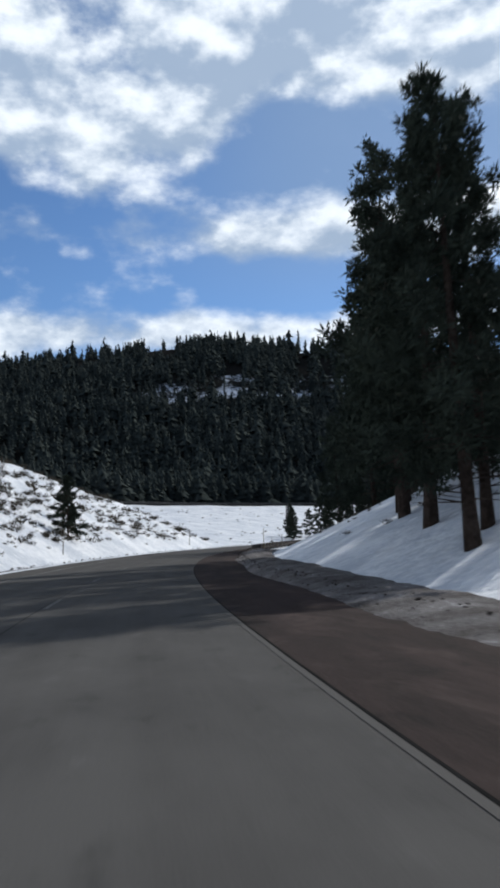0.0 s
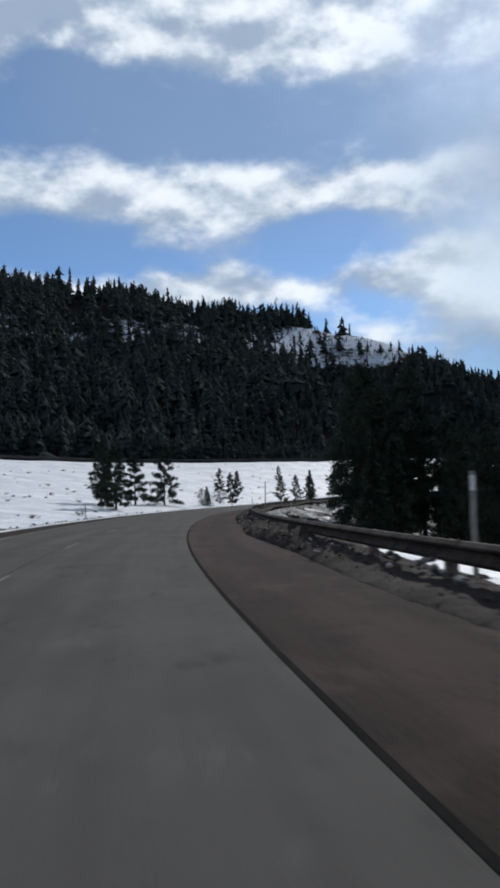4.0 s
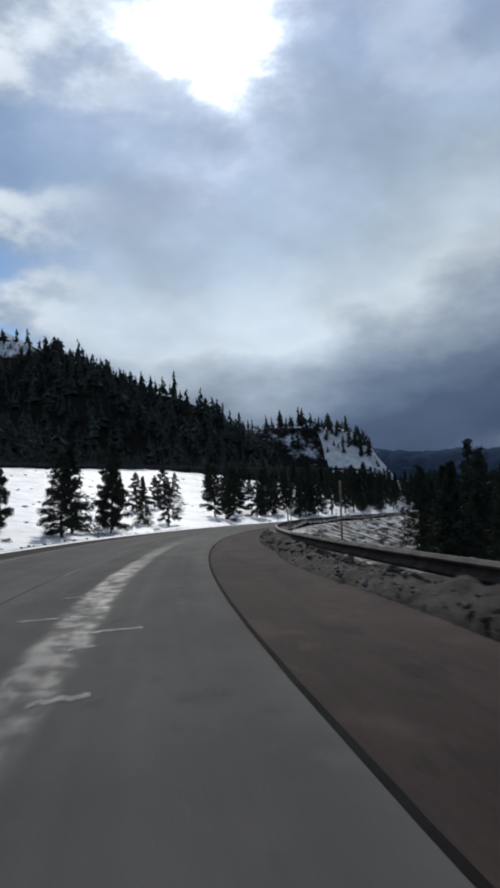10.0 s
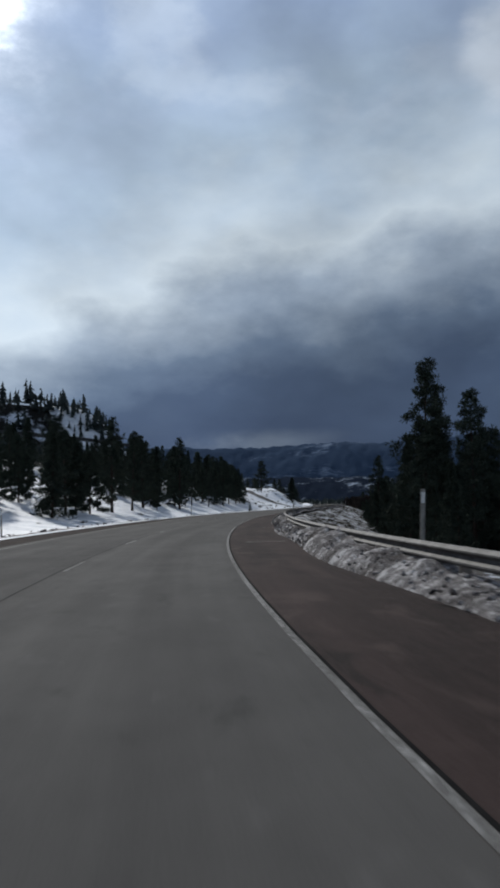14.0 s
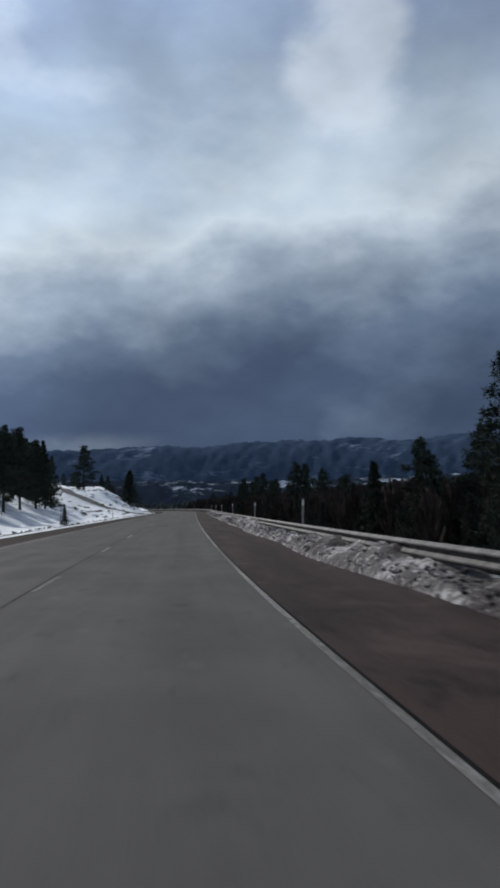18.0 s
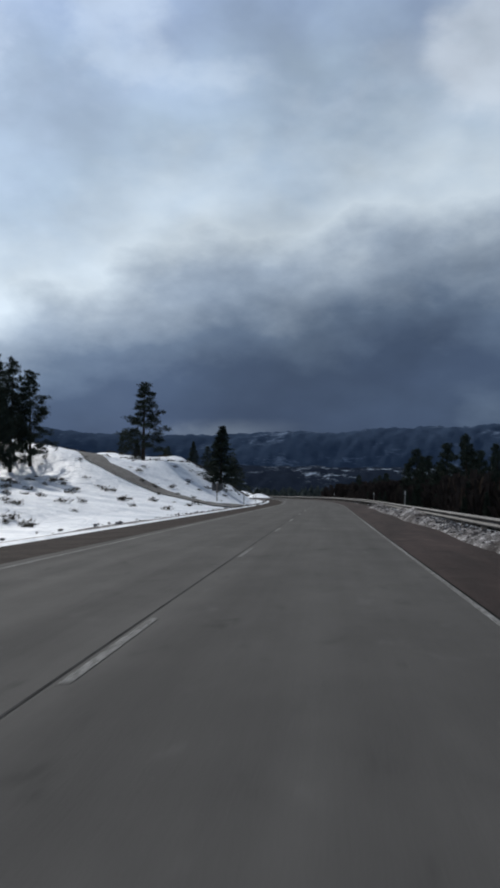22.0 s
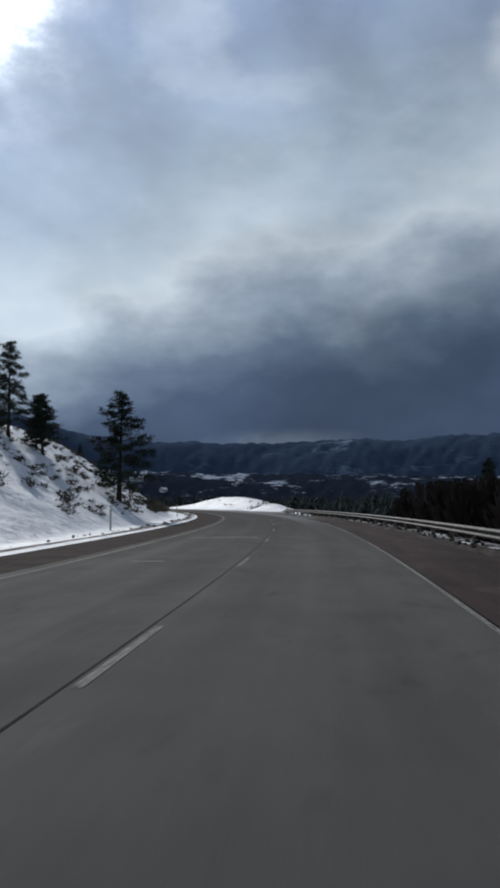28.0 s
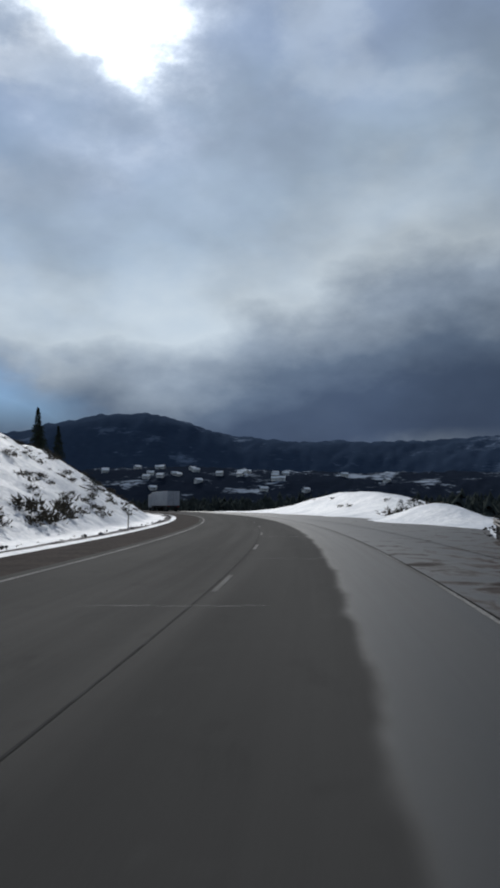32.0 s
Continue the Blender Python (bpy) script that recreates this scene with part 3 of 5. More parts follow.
def build_ground():
    ss = np.arange(-60, 938.1, 2.0)
    us = np.concatenate([-np.geomspace(132, 9.1, 62), [LEFT_EDGE, -8.0, 4.0, RIGHT_EDGE], np.geomspace(4.9, 100, 48)])
    S, U = np.meshgrid(ss, us, indexing="ij")
    h = np.interp(S, RS, RH)
    X = np.interp(S, RS, RX) + U * np.cos(h)
    Y = np.interp(S, RS, RY) - U * np.sin(h)
    Z = land_height(X, Y, S, U)
    n, w = S.shape
    idx = np.arange(n * w).reshape(n, w)
    a, b, c, d = idx[:-1, :-1].ravel(), idx[:-1, 1:].ravel(), idx[1:, 1:].ravel(), idx[1:, :-1].ravel()
    tris = np.concatenate([np.stack([a, b, c], 1), np.stack([a, c, d], 1)])
    me = triangles("ground", np.stack([X.ravel(), Y.ravel(), Z.ravel()], 1), tris, SNOW, True)
    # where the snow lies thin: steep cuts, the drop below the rail, under the trees
    thin = np.full(S.shape, -0.15)
    L, R = LEFT_EDGE - U, U - RIGHT_EDGE
    thin += 0.17 * (1 - step01(S, 125, 150)) * step01(L, 1.0, 4.5) + (0.155 * step01(S, 680, 700) + 0.045 * step01(S, 722, 740)) * step01(L, 2.0, 5.0) * (L < 26) + 0.12 * step01(S, 728, 740) * np.exp(-((L - 3.9) / 0.8) ** 2) + 0.08 * step01(S, 520, 545) * (S < 690) * step01(L, 2.5, 5.0) * (L < 34) + 0.05 * (S > 400) * (S < 580) * (L > 5)
    thin += (0.60 - 0.24 * step01(S, 330, 470)) * step01(L, berm_line(S) + 11, berm_line(S) + 17) * (S > 100) * (S < 560)
    thin += 0.37 * (S > 112) * (S < 780) * (R > 0.2) * (R < 12) + 0.38 * (S > 112) * (S < 790) * (R >= 12)
    thin += 0.60 * step01(R, pad_edge(S) - 0.5, pad_edge(S) + 1.5) * (S > 786) + 0.10 * (S < 112) * (R > 12) + 0.04 * (S > 60) * (S < 112) * (R > 0) * (R < 2.5)
    attr = me.attributes.new("bare", "FLOAT", "POINT")
    attr.data.foreach_set("value", thin.ravel().astype(np.float32))
    tagged(new("ground", me), "snow-covered verges and slopes beside the highway", "ground", kind="structure")


def build_far_ground():
    def axis(lo, hi, fine_lo, fine_hi, fine, coarse):
        return np.concatenate([np.arange(lo, fine_lo, coarse), np.arange(fine_lo, fine_hi, fine), np.arange(fine_hi, hi + 1, coarse)])
    xs = axis(-2000, 4400, -1200, 700, 14.0, 160.0)
    ys = axis(-1200, 4600, -200, 1330, 14.0, 160.0)
    X, Y = np.meshgrid(xs, ys, indexing="ij")
    s, u = road_coordinates(X, Y)
    s, u = s.reshape(X.shape), u.reshape(X.shape)
    Z = land_height(X, Y, s, u)
    beyond = np.hypot(X, Y - 400)
    Z = np.where(beyond > 1500, np.maximum(Z, -40) , Z)
    Z -= (1.6 + 5.0 * (1 - step01(np.abs(u), 45, 85))) * (1 - step01(np.abs(u), np.where(u < 0, 116, 84), np.where(u < 0, 131, 99))) * (s > -62) * (s < 938)
    n, w = X.shape
    idx = np.arange(n * w).reshape(n, w)
    a, b, c, d = idx[:-1, :-1].ravel(), idx[1:, :-1].ravel(), idx[1:, 1:].ravel(), idx[:-1, 1:].ravel()
    tris = np.concatenate([np.stack([a, b, c], 1), np.stack([a, c, d], 1)])
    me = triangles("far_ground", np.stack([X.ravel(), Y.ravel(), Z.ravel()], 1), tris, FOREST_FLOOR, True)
    attr = me.attributes.new("clearing", "FLOAT", "POINT")
    attr.data.foreach_set("value", clearing(X, Y, Z).ravel().astype(np.float32))
    tagged(new("far_ground", me), "forest floor and patchy snow on the hills and in the valley", "ground", kind="structure")


def build_mountains():
    """Distant ranges behind the valley: how high each stands over the horizon, by direction."""
    shape_far = ([-40, -6, 2, 6, 9, 12.5, 15, 20, 25, 32, 45, 60, 80, 115], [3.2, 4.0, 5.8, 6.1, 5.4, 4.4, 4.4, 4.1, 4.1, 4.5, 4.7, 4.8, 4.3, 3.5])
    shape_mid = ([-10, 4, 10, 20, 40, 70, 115], [1.6, 2.3, 2.3, 2.0, 1.8, 2.2, 2.0])
    for name, dist, depth, lo, hi, shape, rough, mat, label in (
            ("mountain_range", 4100.0, 900.0, -38, 112, shape_far, 46.0, HAZY_MOUNTAIN, "haze-blue wooded mountains with streaks of snow far beyond the valley"),
            ("foothills", 2050.0, 600.0, -8, 112, shape_mid, 17.0, HAZY_FOOTHILL, "dark wooded foothills with patches of snow across the valley")):
        deg = np.arange(lo, hi, 0.22)
        rows = np.linspace(0, 1, 20)
        verts = []
        for d in deg:
            crest = dist * math.tan(radians(float(np.interp(d, *shape))))
            for v in rows:
                a = radians(d)
                r = dist + depth * (v - 0.75)
                x, y = 40 + r * math.sin(a), 450 + r * math.cos(a)
                z = -45 + (crest + 45) * math.sin(min(v / 0.75, 1.6) * math.pi * 0.5)
                q = Vector((x, y, 0)) / (rough * 9.0)
                z += rough * 0.55 * (noise.ridged_multi_fractal(q, 0.9, 2.1, 5, 1.0, 2.0) - 1.0) * (0.25 + 0.75 * v) + rough * 0.25 * noise.fractal(q * 6, 0.8, 2.0, 4)
                verts.append((x, y, z))
        n, w = len(deg), len(rows)
        idx = np.arange(n * w).reshape(n, w)
        a, b, c, d = idx[:-1, :-1].ravel(), idx[1:, :-1].ravel(), idx[1:, 1:].ravel(), idx[:-1, 1:].ravel()
        tris = np.concatenate([np.stack([a, b, c], 1), np.stack([a, c, d], 1)])
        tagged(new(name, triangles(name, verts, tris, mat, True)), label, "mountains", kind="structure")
        SLOPES[name] = (n, w, verts)


SLOPES = {}


def build_village():
    """Small pale houses on the far side of the valley."""
    n, w, verts = SLOPES["foothills"]
    rng = random.Random(12)
    model = tagged(new("house"), "small pale house with a snowy gable roof across the valley", "house", "houses across the valley")
    part("wall", box_bm(-7, 7, -5, 5, -3, 4.5, 0.05), HOUSE_WALL, model)
    bm = bmesh.new()
    ends = [[bm.verts.new((x, y, z)) for y, z in ((-6, 4.2), (0, 8.2), (6, 4.2), (0, 7.6))] for x in (-7.8, 7.8)]
    for i in range(4):
        bm.faces.new((ends[0][i], ends[0][(i + 1) % 4], ends[1][(i + 1) % 4], ends[1][i]))
    bm.faces.new(ends[0])
    bm.faces.new(ends[1][::-1])
    part("roof", bm, ROOF_SNOW, model)
    for x in (-4, 0, 4):
        part("window", box_bm(x - 0.7, x + 0.7, -5.06, -4.99, 1.2, 3.0), DARK_GLASS, model)
    part("door", box_bm(1.6, 2.6, -5.05, -4.99, -0.6, 1.9), DARK_GLASS, model)
    first = True
    for _ in range(34):
        p = Vector(verts[int(n * min(0.5, max(0.05, rng.gauss(0.16, 0.055)))) * w + rng.randrange(6, 13)])
        m = pose(p.x, p.y, p.z, 0, 0, rng.uniform(-40, 40))
        if first:
            model.matrix_basis, first = m, False
        else:
            copy_thing(model, m)


build_ground()
build_far_ground()
build_mountains()
build_village()


# ---- road ----
ROAD_START, ROAD_END = -60, 936
road = tagged(new("road", ribbon("road", ROAD_START, ROAD_END, 3.0, [-6.1, -4.0, -2.0, 0.0, 1.68], [0, 0.0, 0, 0, 0], ASPHALT)),
              "grey worn two-lane asphalt carriageway, partly wet", "road", kind="structure")
shoulder = tagged(new("shoulder", ribbon("shoulder", ROAD_START, ROAD_END, 3.0, [1.68, 2.6, 3.6, 4.6], [-0.004, -0.012, -0.03, -0.07], SHOULDER)),
                  "shoulder covered with red-brown cinder grit", "road shoulder", kind="structure")
for s0, s1, mat, label in ((ROAD_START, 80, GREY_SHOULDER, "narrow grey gritty shoulder along the snow"), (80, ROAD_END, DARK_SHOULDER, "narrow dark gritty shoulder along the snow")):
    tagged(new("left_shoulder", ribbon("left_shoulder", s0, s1, 3.0, [-8.75, -7.4, -6.1], [-0.06, -0.02, -0.004], mat)), label, "road shoulder", kind="structure")
EDGE_RIGHT, LANE_LINE, EDGE_LEFT = 1.60, -1.92, -5.74


def build_markings():
    """Worn edge lines, the broken lane line, and the tar seams beside them."""
    for s0, s1, mat in ((ROAD_START, 95, FAINT_PAINT), (286, ROAD_END, PAINT)):
        child("edge_line", ribbon("edge_line", s0, s1, 3.0, [EDGE_RIGHT - 0.038, EDGE_RIGHT + 0.038], [0.005, 0.005], mat), road, label="worn white edge line")
    child("edge_line", ribbon("edge_line", ROAD_START, ROAD_END, 3.0, [EDGE_LEFT - 0.06, EDGE_LEFT + 0.06], [0.005, 0.005], PAINT), road, label="worn white edge line")
    child("tar_seam", ribbon("tar_seam", ROAD_START, 95, 3.0, [EDGE_RIGHT + 0.045, EDGE_RIGHT + 0.079], [0.004, 0.004], SEAM), road, label="black tar seam")
    child("tar_seam", ribbon("tar_seam", 95, 286, 3.0, [EDGE_RIGHT + 0.02, EDGE_RIGHT + 0.077], [0.006, 0.006], SEAM), road, label="broad black tar seam")
    child("tar_seam", ribbon("tar_seam", 286, ROAD_END, 3.0, [EDGE_RIGHT + 0.045, EDGE_RIGHT + 0.079], [0.004, 0.004], SEAM), road, label="black tar seam")
    child("tar_seam", ribbon("tar_seam", ROAD_START, ROAD_END, 3.0, [LANE_LINE - 0.115, LANE_LINE - 0.088], [0.004, 0.004], OLD_SEAM), road, label="black tar seam")
    marks = [(-50.0, 8), (39.5, 9), (140.1, 14), (300.3, 16), (481.3, 4), (522.4, 5), (577.2, 2), (598.6, 6), (663.6, 7), (741.2, 15), (912.0, 0)]
    for (s0, gaps), (s1, _) in zip(marks[:-1], marks[1:]):
        for k in range(gaps):
            s = s0 + (s1 - s0) * k / gaps
            child("lane_dash", ribbon("lane_dash", s, s + 2.8, 1.4, [LANE_LINE - 0.045, LANE_LINE + 0.045], [0.006, 0.006], PAINT), road)
    child("transverse_joint", ribbon("transverse_joint", 176.75, 176.9, 0.15, [-6.1, -4.0, -2.0, 0.0, 1.6], [0.005] * 5, SEAM), road, label="dark joint across the lanes")


build_markings()


# ---- trees ----
def blades(points, ways, size, rng):
    """Needle sprays: two or three slim triangles at each point, fanned along the given way."""
    count = len(points)
    side = np.cross(ways, rng.normal(size=(count, 3)))
    side /= np.linalg.norm(side, axis=1)[:, None] + 1e-9
    length = size * rng.uniform(0.7, 1.3, (count, 1))
    a = points - side * length * 0.20
    b = points + side * length * 0.20
    c = points + ways * length
    verts = np.stack([a, b, c], 1).reshape(-1, 3)
    return verts, np.arange(count * 3).reshape(-1, 3)


def crown_arrays(height, seed, kind):
    """Sprays of needles along drooping boughs (fir, bush), or in tufts at the ends of open limbs (pine)."""
    rng = np.random.RandomState(seed)
    points, ways = [], []
    if kind in ("pine", "young"):
        lean = rng.uniform(0, 6.28)
        low, spread, limbs, needles = (0.15, 0.235, 50, 40) if kind == "pine" else (0.07, rng.uniform(0.24, 0.34), 40, 40)
        for k in range(limbs):
            f = (k + rng.uniform(0, 1)) / limbs
            z = height * (low + (0.985 - low) * f)
            bulge = 0.55 + 0.45 * math.sin(min(1.0, 0.15 + f) * math.pi) if f < 0.5 else 1.0
            reach = height * spread * bulge * (1.0 - f) ** 0.8 * rng.uniform(0.4, 1.25) + 0.012 * height
            a = lean + k * 2.4 + rng.uniform(-0.5, 0.5)
            rise = rng.uniform(-0.25, 0.15) + 0.45 * f
            out = np.array([math.cos(a), math.sin(a), rise])
            tufts = 4 + int(reach / height * 46)
            for q in range(tufts):
                t = 0.34 + 0.66 * ((q + rng.uniform(0, 1)) / tufts) ** 0.8
                centre = out * reach * t + (rng.normal(size=3) * 0.014 * height) + (0, 0, z)
                r = height * rng.uniform(0.015, 0.032) * (0.75 + 0.4 * (1 - f))
                w = rng.normal(size=(needles, 3)) + (0, 0, 0.35)
                w /= np.linalg.norm(w, axis=1)[:, None]
                points.append(centre + w * r * rng.uniform(0.0, 1.1, (needles, 1)))
                ways.append(w)
        return blades(np.concatenate(points), np.concatenate(ways), height * (0.0155 if kind == "pine" else 0.022), rng)
    low, spread, limbs, sprays = (0.05, 0.25, 230, 40) if kind == "fir" else (0.05, 0.42, 90, 22)
    for k in range(limbs):
        f = (k + rng.uniform(0, 1)) / limbs
        z = height * (low + (0.985 - low) * f)
        if kind == "fir":
            reach = height * spread * (1 - f) ** 1.05 * rng.uniform(0.5, 1.25) + 0.05
            droop = rng.uniform(-0.35, -0.05) + 0.3 * f
        else:
            reach = height * spread * math.sin(math.pi * (0.15 + 0.8 * f)) * rng.uniform(0.6, 1.1)
            droop = rng.uniform(-0.1, 0.5)
        a = rng.uniform(0, 2 * math.pi)
        out = np.array([math.cos(a), math.sin(a), droop])
        t = rng.uniform(0.12, 1.0, sprays) ** 0.85
        base = np.outer(t * reach, out)
        base[:, 2] += z - 0.10 * reach * t * t
        scatter = 0.021 * height * (0.25 + 0.75 * t)[:, None]
        points.append(base + rng.normal(size=(sprays, 3)) * scatter * (1.05 - f))
        w = out[None] * 0.9 + rng.normal(size=(sprays, 3)) * 0.55
        ways.append(w / np.linalg.norm(w, axis=1)[:, None])
    return blades(np.concatenate(points), np.concatenate(ways), height * (0.030 if kind == "fir" else 0.042), rng)


def trunk_bm(height, radius, top, seed):
    """A tapered, slightly bent trunk with dead limb stubs."""
    rng = random.Random(seed)
    bm = bmesh.new()
    rings, ring = 9, 8
    bend = rng.uniform(-0.015, 0.015) * height
    rows = []
    for i in range(rings):
        f = i / (rings - 1)
        r = radius * (1.25 if i == 0 else 1.0) * (1 - 0.93 * f)
        rows.append([bm.verts.new((bend * f * f + r * math.cos(2 * math.pi * j / ring), r * math.sin(2 * math.pi * j / ring), -0.4 + f * (height * top + 0.4))) for j in range(ring)])
    for lo, hi in zip(rows[:-1], rows[1:]):
        for j in range(ring):
            bm.faces.new((lo[j], lo[(j + 1) % ring], hi[(j + 1) % ring], hi[j]))
    for k in range(54):
        f, a = rng.uniform(0.06, 0.95), rng.uniform(0, 6.28)
        z, r, reach = f * height * top, 0.03 * radius / 0.2, height * 0.15 * (1 - f) + 0.15
        o, d = Vector((0, 0, z)), Vector((math.cos(a), math.sin(a), rng.uniform(-0.25, 0.3)))
        p = [bm.verts.new(o + Vector((-d.y, d.x, 0)) * r * q + Vector((0, 0, r * w))) for q, w in ((-1, 0), (1, 0), (0, 1.4))]
        tip = bm.verts.new(o + d * reach)
        for j in range(3):
            bm.faces.new((p[j], p[(j + 1) % 3], tip))
    return bm


def tree_model(name, kind, height, seed, label):
    """One tree as a thing: trunk and crown, standing at the origin out of sight until it is copied."""
    thing = tagged(new(name), label, "tree")
    part("trunk", trunk_bm(height, height * (0.016 if kind != "bush" else 0.03), 0.94, seed), BARK, thing)
    verts, tris = crown_arrays(height, seed, kind)
    child("crown", triangles("crown", verts, tris, NEEDLES), thing)
    return thing


FIRS = [tree_model("fir_tree", "fir", 7.0, 21 + i, "dark green fir with boughs down to the snow") for i in range(4)]
PINES = [tree_model("pine_tree", "pine", 16.0, 41 + i, "tall dark pine with a ragged crown and bare lower trunk") for i in range(4)]
YOUNG = [tree_model("young_pine", "young", 7.0, 81 + i, "young dark pine with an uneven crown on the snow") for i in range(5)]
BUSHES = [tree_model("juniper", "bush", 2.6, 61 + i, "low rounded juniper on the snow") for i in range(2)]
MODEL_HEIGHT = {"fir_tree": 7.0, "pine_tree": 16.0, "young_pine": 7.0, "juniper": 2.6}
PLANTED = set()
DEEP, DEEP_TALL = [], []


def plant(models, s, u, height, rng, group, broad=1.0):
    """A copy of one of the models on the ground, s along and u beside the road. The first use takes the model itself."""
    model = rng.choice(models)
    kind = model.name.split(".")[0]
    p = on_road(s, u)
    z = float(land_height(np.array([p.x]), np.array([p.y]), np.array([float(s)]), np.array([float(u)]))[0])
    size = height / MODEL_HEIGHT[kind]
    own = model.scale.copy()
    wide = size * broad * rng.uniform(0.85, 1.25)
    m = pose(p.x, p.y, z - 0.05, rng.uniform(-2, 2), rng.uniform(-2, 2), rng.uniform(0, 360)) @ Matrix.Diagonal((wide, wide, size, 1))
    if model.name not in PLANTED:
        PLANTED.add(model.name)
        model.matrix_basis = m
        tagged(model, group=group)
        return model
    return tagged(copy_thing(model, m @ Matrix.Diagonal((1 / own.x, 1 / own.y, 1 / own.z, 1))), group=group)


def spacing(rng, s0, s1, u0, u1, count, apart):
    """Random places that keep some distance from each other."""
    kept = []
    for _ in range(count * 12):
        s, u = rng.uniform(s0, s1), rng.uniform(u0, u1)
        if all((s - a) ** 2 + (u - b) ** 2 > apart * apart for a, b in kept):
            kept.append((s, u))
            if len(kept) == count:
                break
    return kept


def plant_trees():
    rng = random.Random(5)
    FIELD = [(186, -15, 7.2), (191, -18, 6.4), (196, -21, 8.2), (203, -19, 7.0), (209, -17, 8.6), (217, -13, 3.0), (223, -11, 5.2), (254, -23, 5.2), (264, -33, 5.0),
             (317, -53, 4.4), (253, -13, 5.0), (257, -11, 5.2), (267, -12, 6.4), (270, -14, 5.0), (318, -32, 4.7), (285, -15, 5.6), (293, -17, 6.4), (302, -20, 5.0),
             (298, -13, 6.4), (306, -15, 8.0), (311, -13, 6.4), (317, -15, 8.8), (303, -24, 5.0), (322, -17, 7.0), (332, -17, 6.0)]
    for s, u, h in FIELD:
        plant(YOUNG if rng.random() < 0.75 else FIRS, s, u, h * 1.05, rng, "trees on the snowfield")
    UPPER = [(338, -16, 6.0), (357, -30, 6.2), (362, -16, 6.8), (367, -32, 5.6), (368, -21, 9.0), (374, -20, 8.8), (378, -36, 7.0), (378, -17, 6.6), (386, -25, 9.0),
             (391, -19, 7.4), (396, -20, 7.0), (402, -23, 8.0), (403, -16, 8.2), (413, -20, 9.8), (420, -16, 11.0), (429, -16, 10.2), (438, -17, 10.2), (456, -16, 11.5)]
    for s, u, h in UPPER:
        plant(YOUNG if h < 9.5 else PINES, s, u, h, rng, "trees on the snowfield")
    for s, u in ((228, -15), (217, -14), (282, -40), (340, -44), (365, -26)):
        plant(BUSHES, s, u, rng.uniform(2.0, 3.2), rng, "junipers")
    for s, u in spacing(rng, 385, 462, -48, -15, 34, 4.2):
        plant(YOUNG if rng.random() < 0.6 else FIRS, s, u, rng.uniform(5, 8.5), rng, "roadside wood")
    for s, u in spacing(rng, 455, 535, -44, -17, 58, 4.2):
        plant(PINES if rng.random() < 0.45 else FIRS, s, u, rng.uniform(6.5, 10.5), rng, "roadside wood")
    for s, u, h in ((605, -34, 12.5), (603, -35.6, 14.5), (598, -36, 17.2), (595, -35, 15.5), (597, -38.5, 14.5), (591, -35, 15.0), (588, -37.5, 16.5), (585, -35.5, 15.5),
                    (582, -38, 16.5), (578, -36, 15.0), (574, -38.5, 17.0), (570, -36, 14.5), (593, -33, 11.0), (587, -33.5, 10.0), (564, -37, 15.0), (606.5, -36.5, 9.0),
                    (541, -21.5, 9.6), (548, -23.5, 10.6), (554, -22.5, 9.0), (559, -26, 11.5), (563, -23.5, 9.6), (570, -27, 12.0), (578, -29, 12.5)):
        plant(PINES, s, u, h * 0.88, rng, "pines above the cut")
    for s, u, h in ((634, -26.8, 11.6), (632, -15.0, 9.2), (638, -28.5, 3.2), (690, -24, 5.5), (768, -29, 7.0), (655, -34, 4.5), (690, -30, 4.0), (715, -21, 7.0), (721, -13.9, 8.6), (717, -19, 4.6), (719, -20, 4.2)):
        plant(FIRS if h in (9.2, 5.5) or h < 4.1 else PINES, s, u, h, rng, "lone trees on the slope", 1.35)
    for s, u, h in ((846, -24, 5.0), (861, -23, 4.5), (868, -26, 4.0), (774, -24, 2.2), (790, -22, 1.8), (499, -10.9, 1.9)):
        plant(FIRS, s, u, h, rng, "small firs on the cut")
    for s, u in ((826, 14), (829, 15.5), (823, 15), (831, 14.2), (640, -15), (651, -14), (607, -33), (766, -16), (768, -18), (812, -14)):
        plant(BUSHES, s, u, rng.uniform(1.2, 2.2), rng, "junipers")
    # the stand on the bank at the start
    # those past u 22 are added, mostly out of view, to shade the bank
    for s, u, h in ((21.5, 8.3, 14.5), (23.5, 9.6, 14.0), (31, 10.2, 16.5), (38, 11.0, 19.0), (43, 12, 17.0), (48, 13.5, 17.5), (56, 15.8, 19.0), (98, 16.8, 23.0), (95, 21, 25.0), (85, 20.5, 16.5), (102, 18.5, 19.0), (76, -13.0, 6.0), (81, -14.5, 4.8), (66, 9.8, 3.0), (79, 12, 3.4), (69, 10.6, 2.6), (72, 25, 15.0), (80, 26, 15.0), (88, 27, 14.0), (66, 27, 15.0), (76, 30, 16.0), (94, 27, 14.0), (48, 24, 16.0), (54, 27, 16.0), (60, 26, 15.0), (44, 27, 16.0), (52, 32, 17.0), (40, 23, 15.0), (88, 12.5, 12.0), (105, 14.5, 13.0), (101, 19, 14.0), (108, 17, 14.0)):
        plant(PINES if h > 6 else YOUNG, s, u + (0.9 if u > 0 else 0.0), h, rng, "pines on the bank")
    # further added trees, kept out of view, that shut out skylight from the right
    for s, u in spacing(rng, 12, 66, 20, 36, 22, 3.8):
        plant(PINES, s, u, rng.uniform(9, 12), rng, "pines on the bank")
    for s, u in spacing(rng, 84, 114, 22, 44, 16, 4.0):
        plant(PINES, s, u, rng.uniform(9, 13), rng, "pines on the bank")
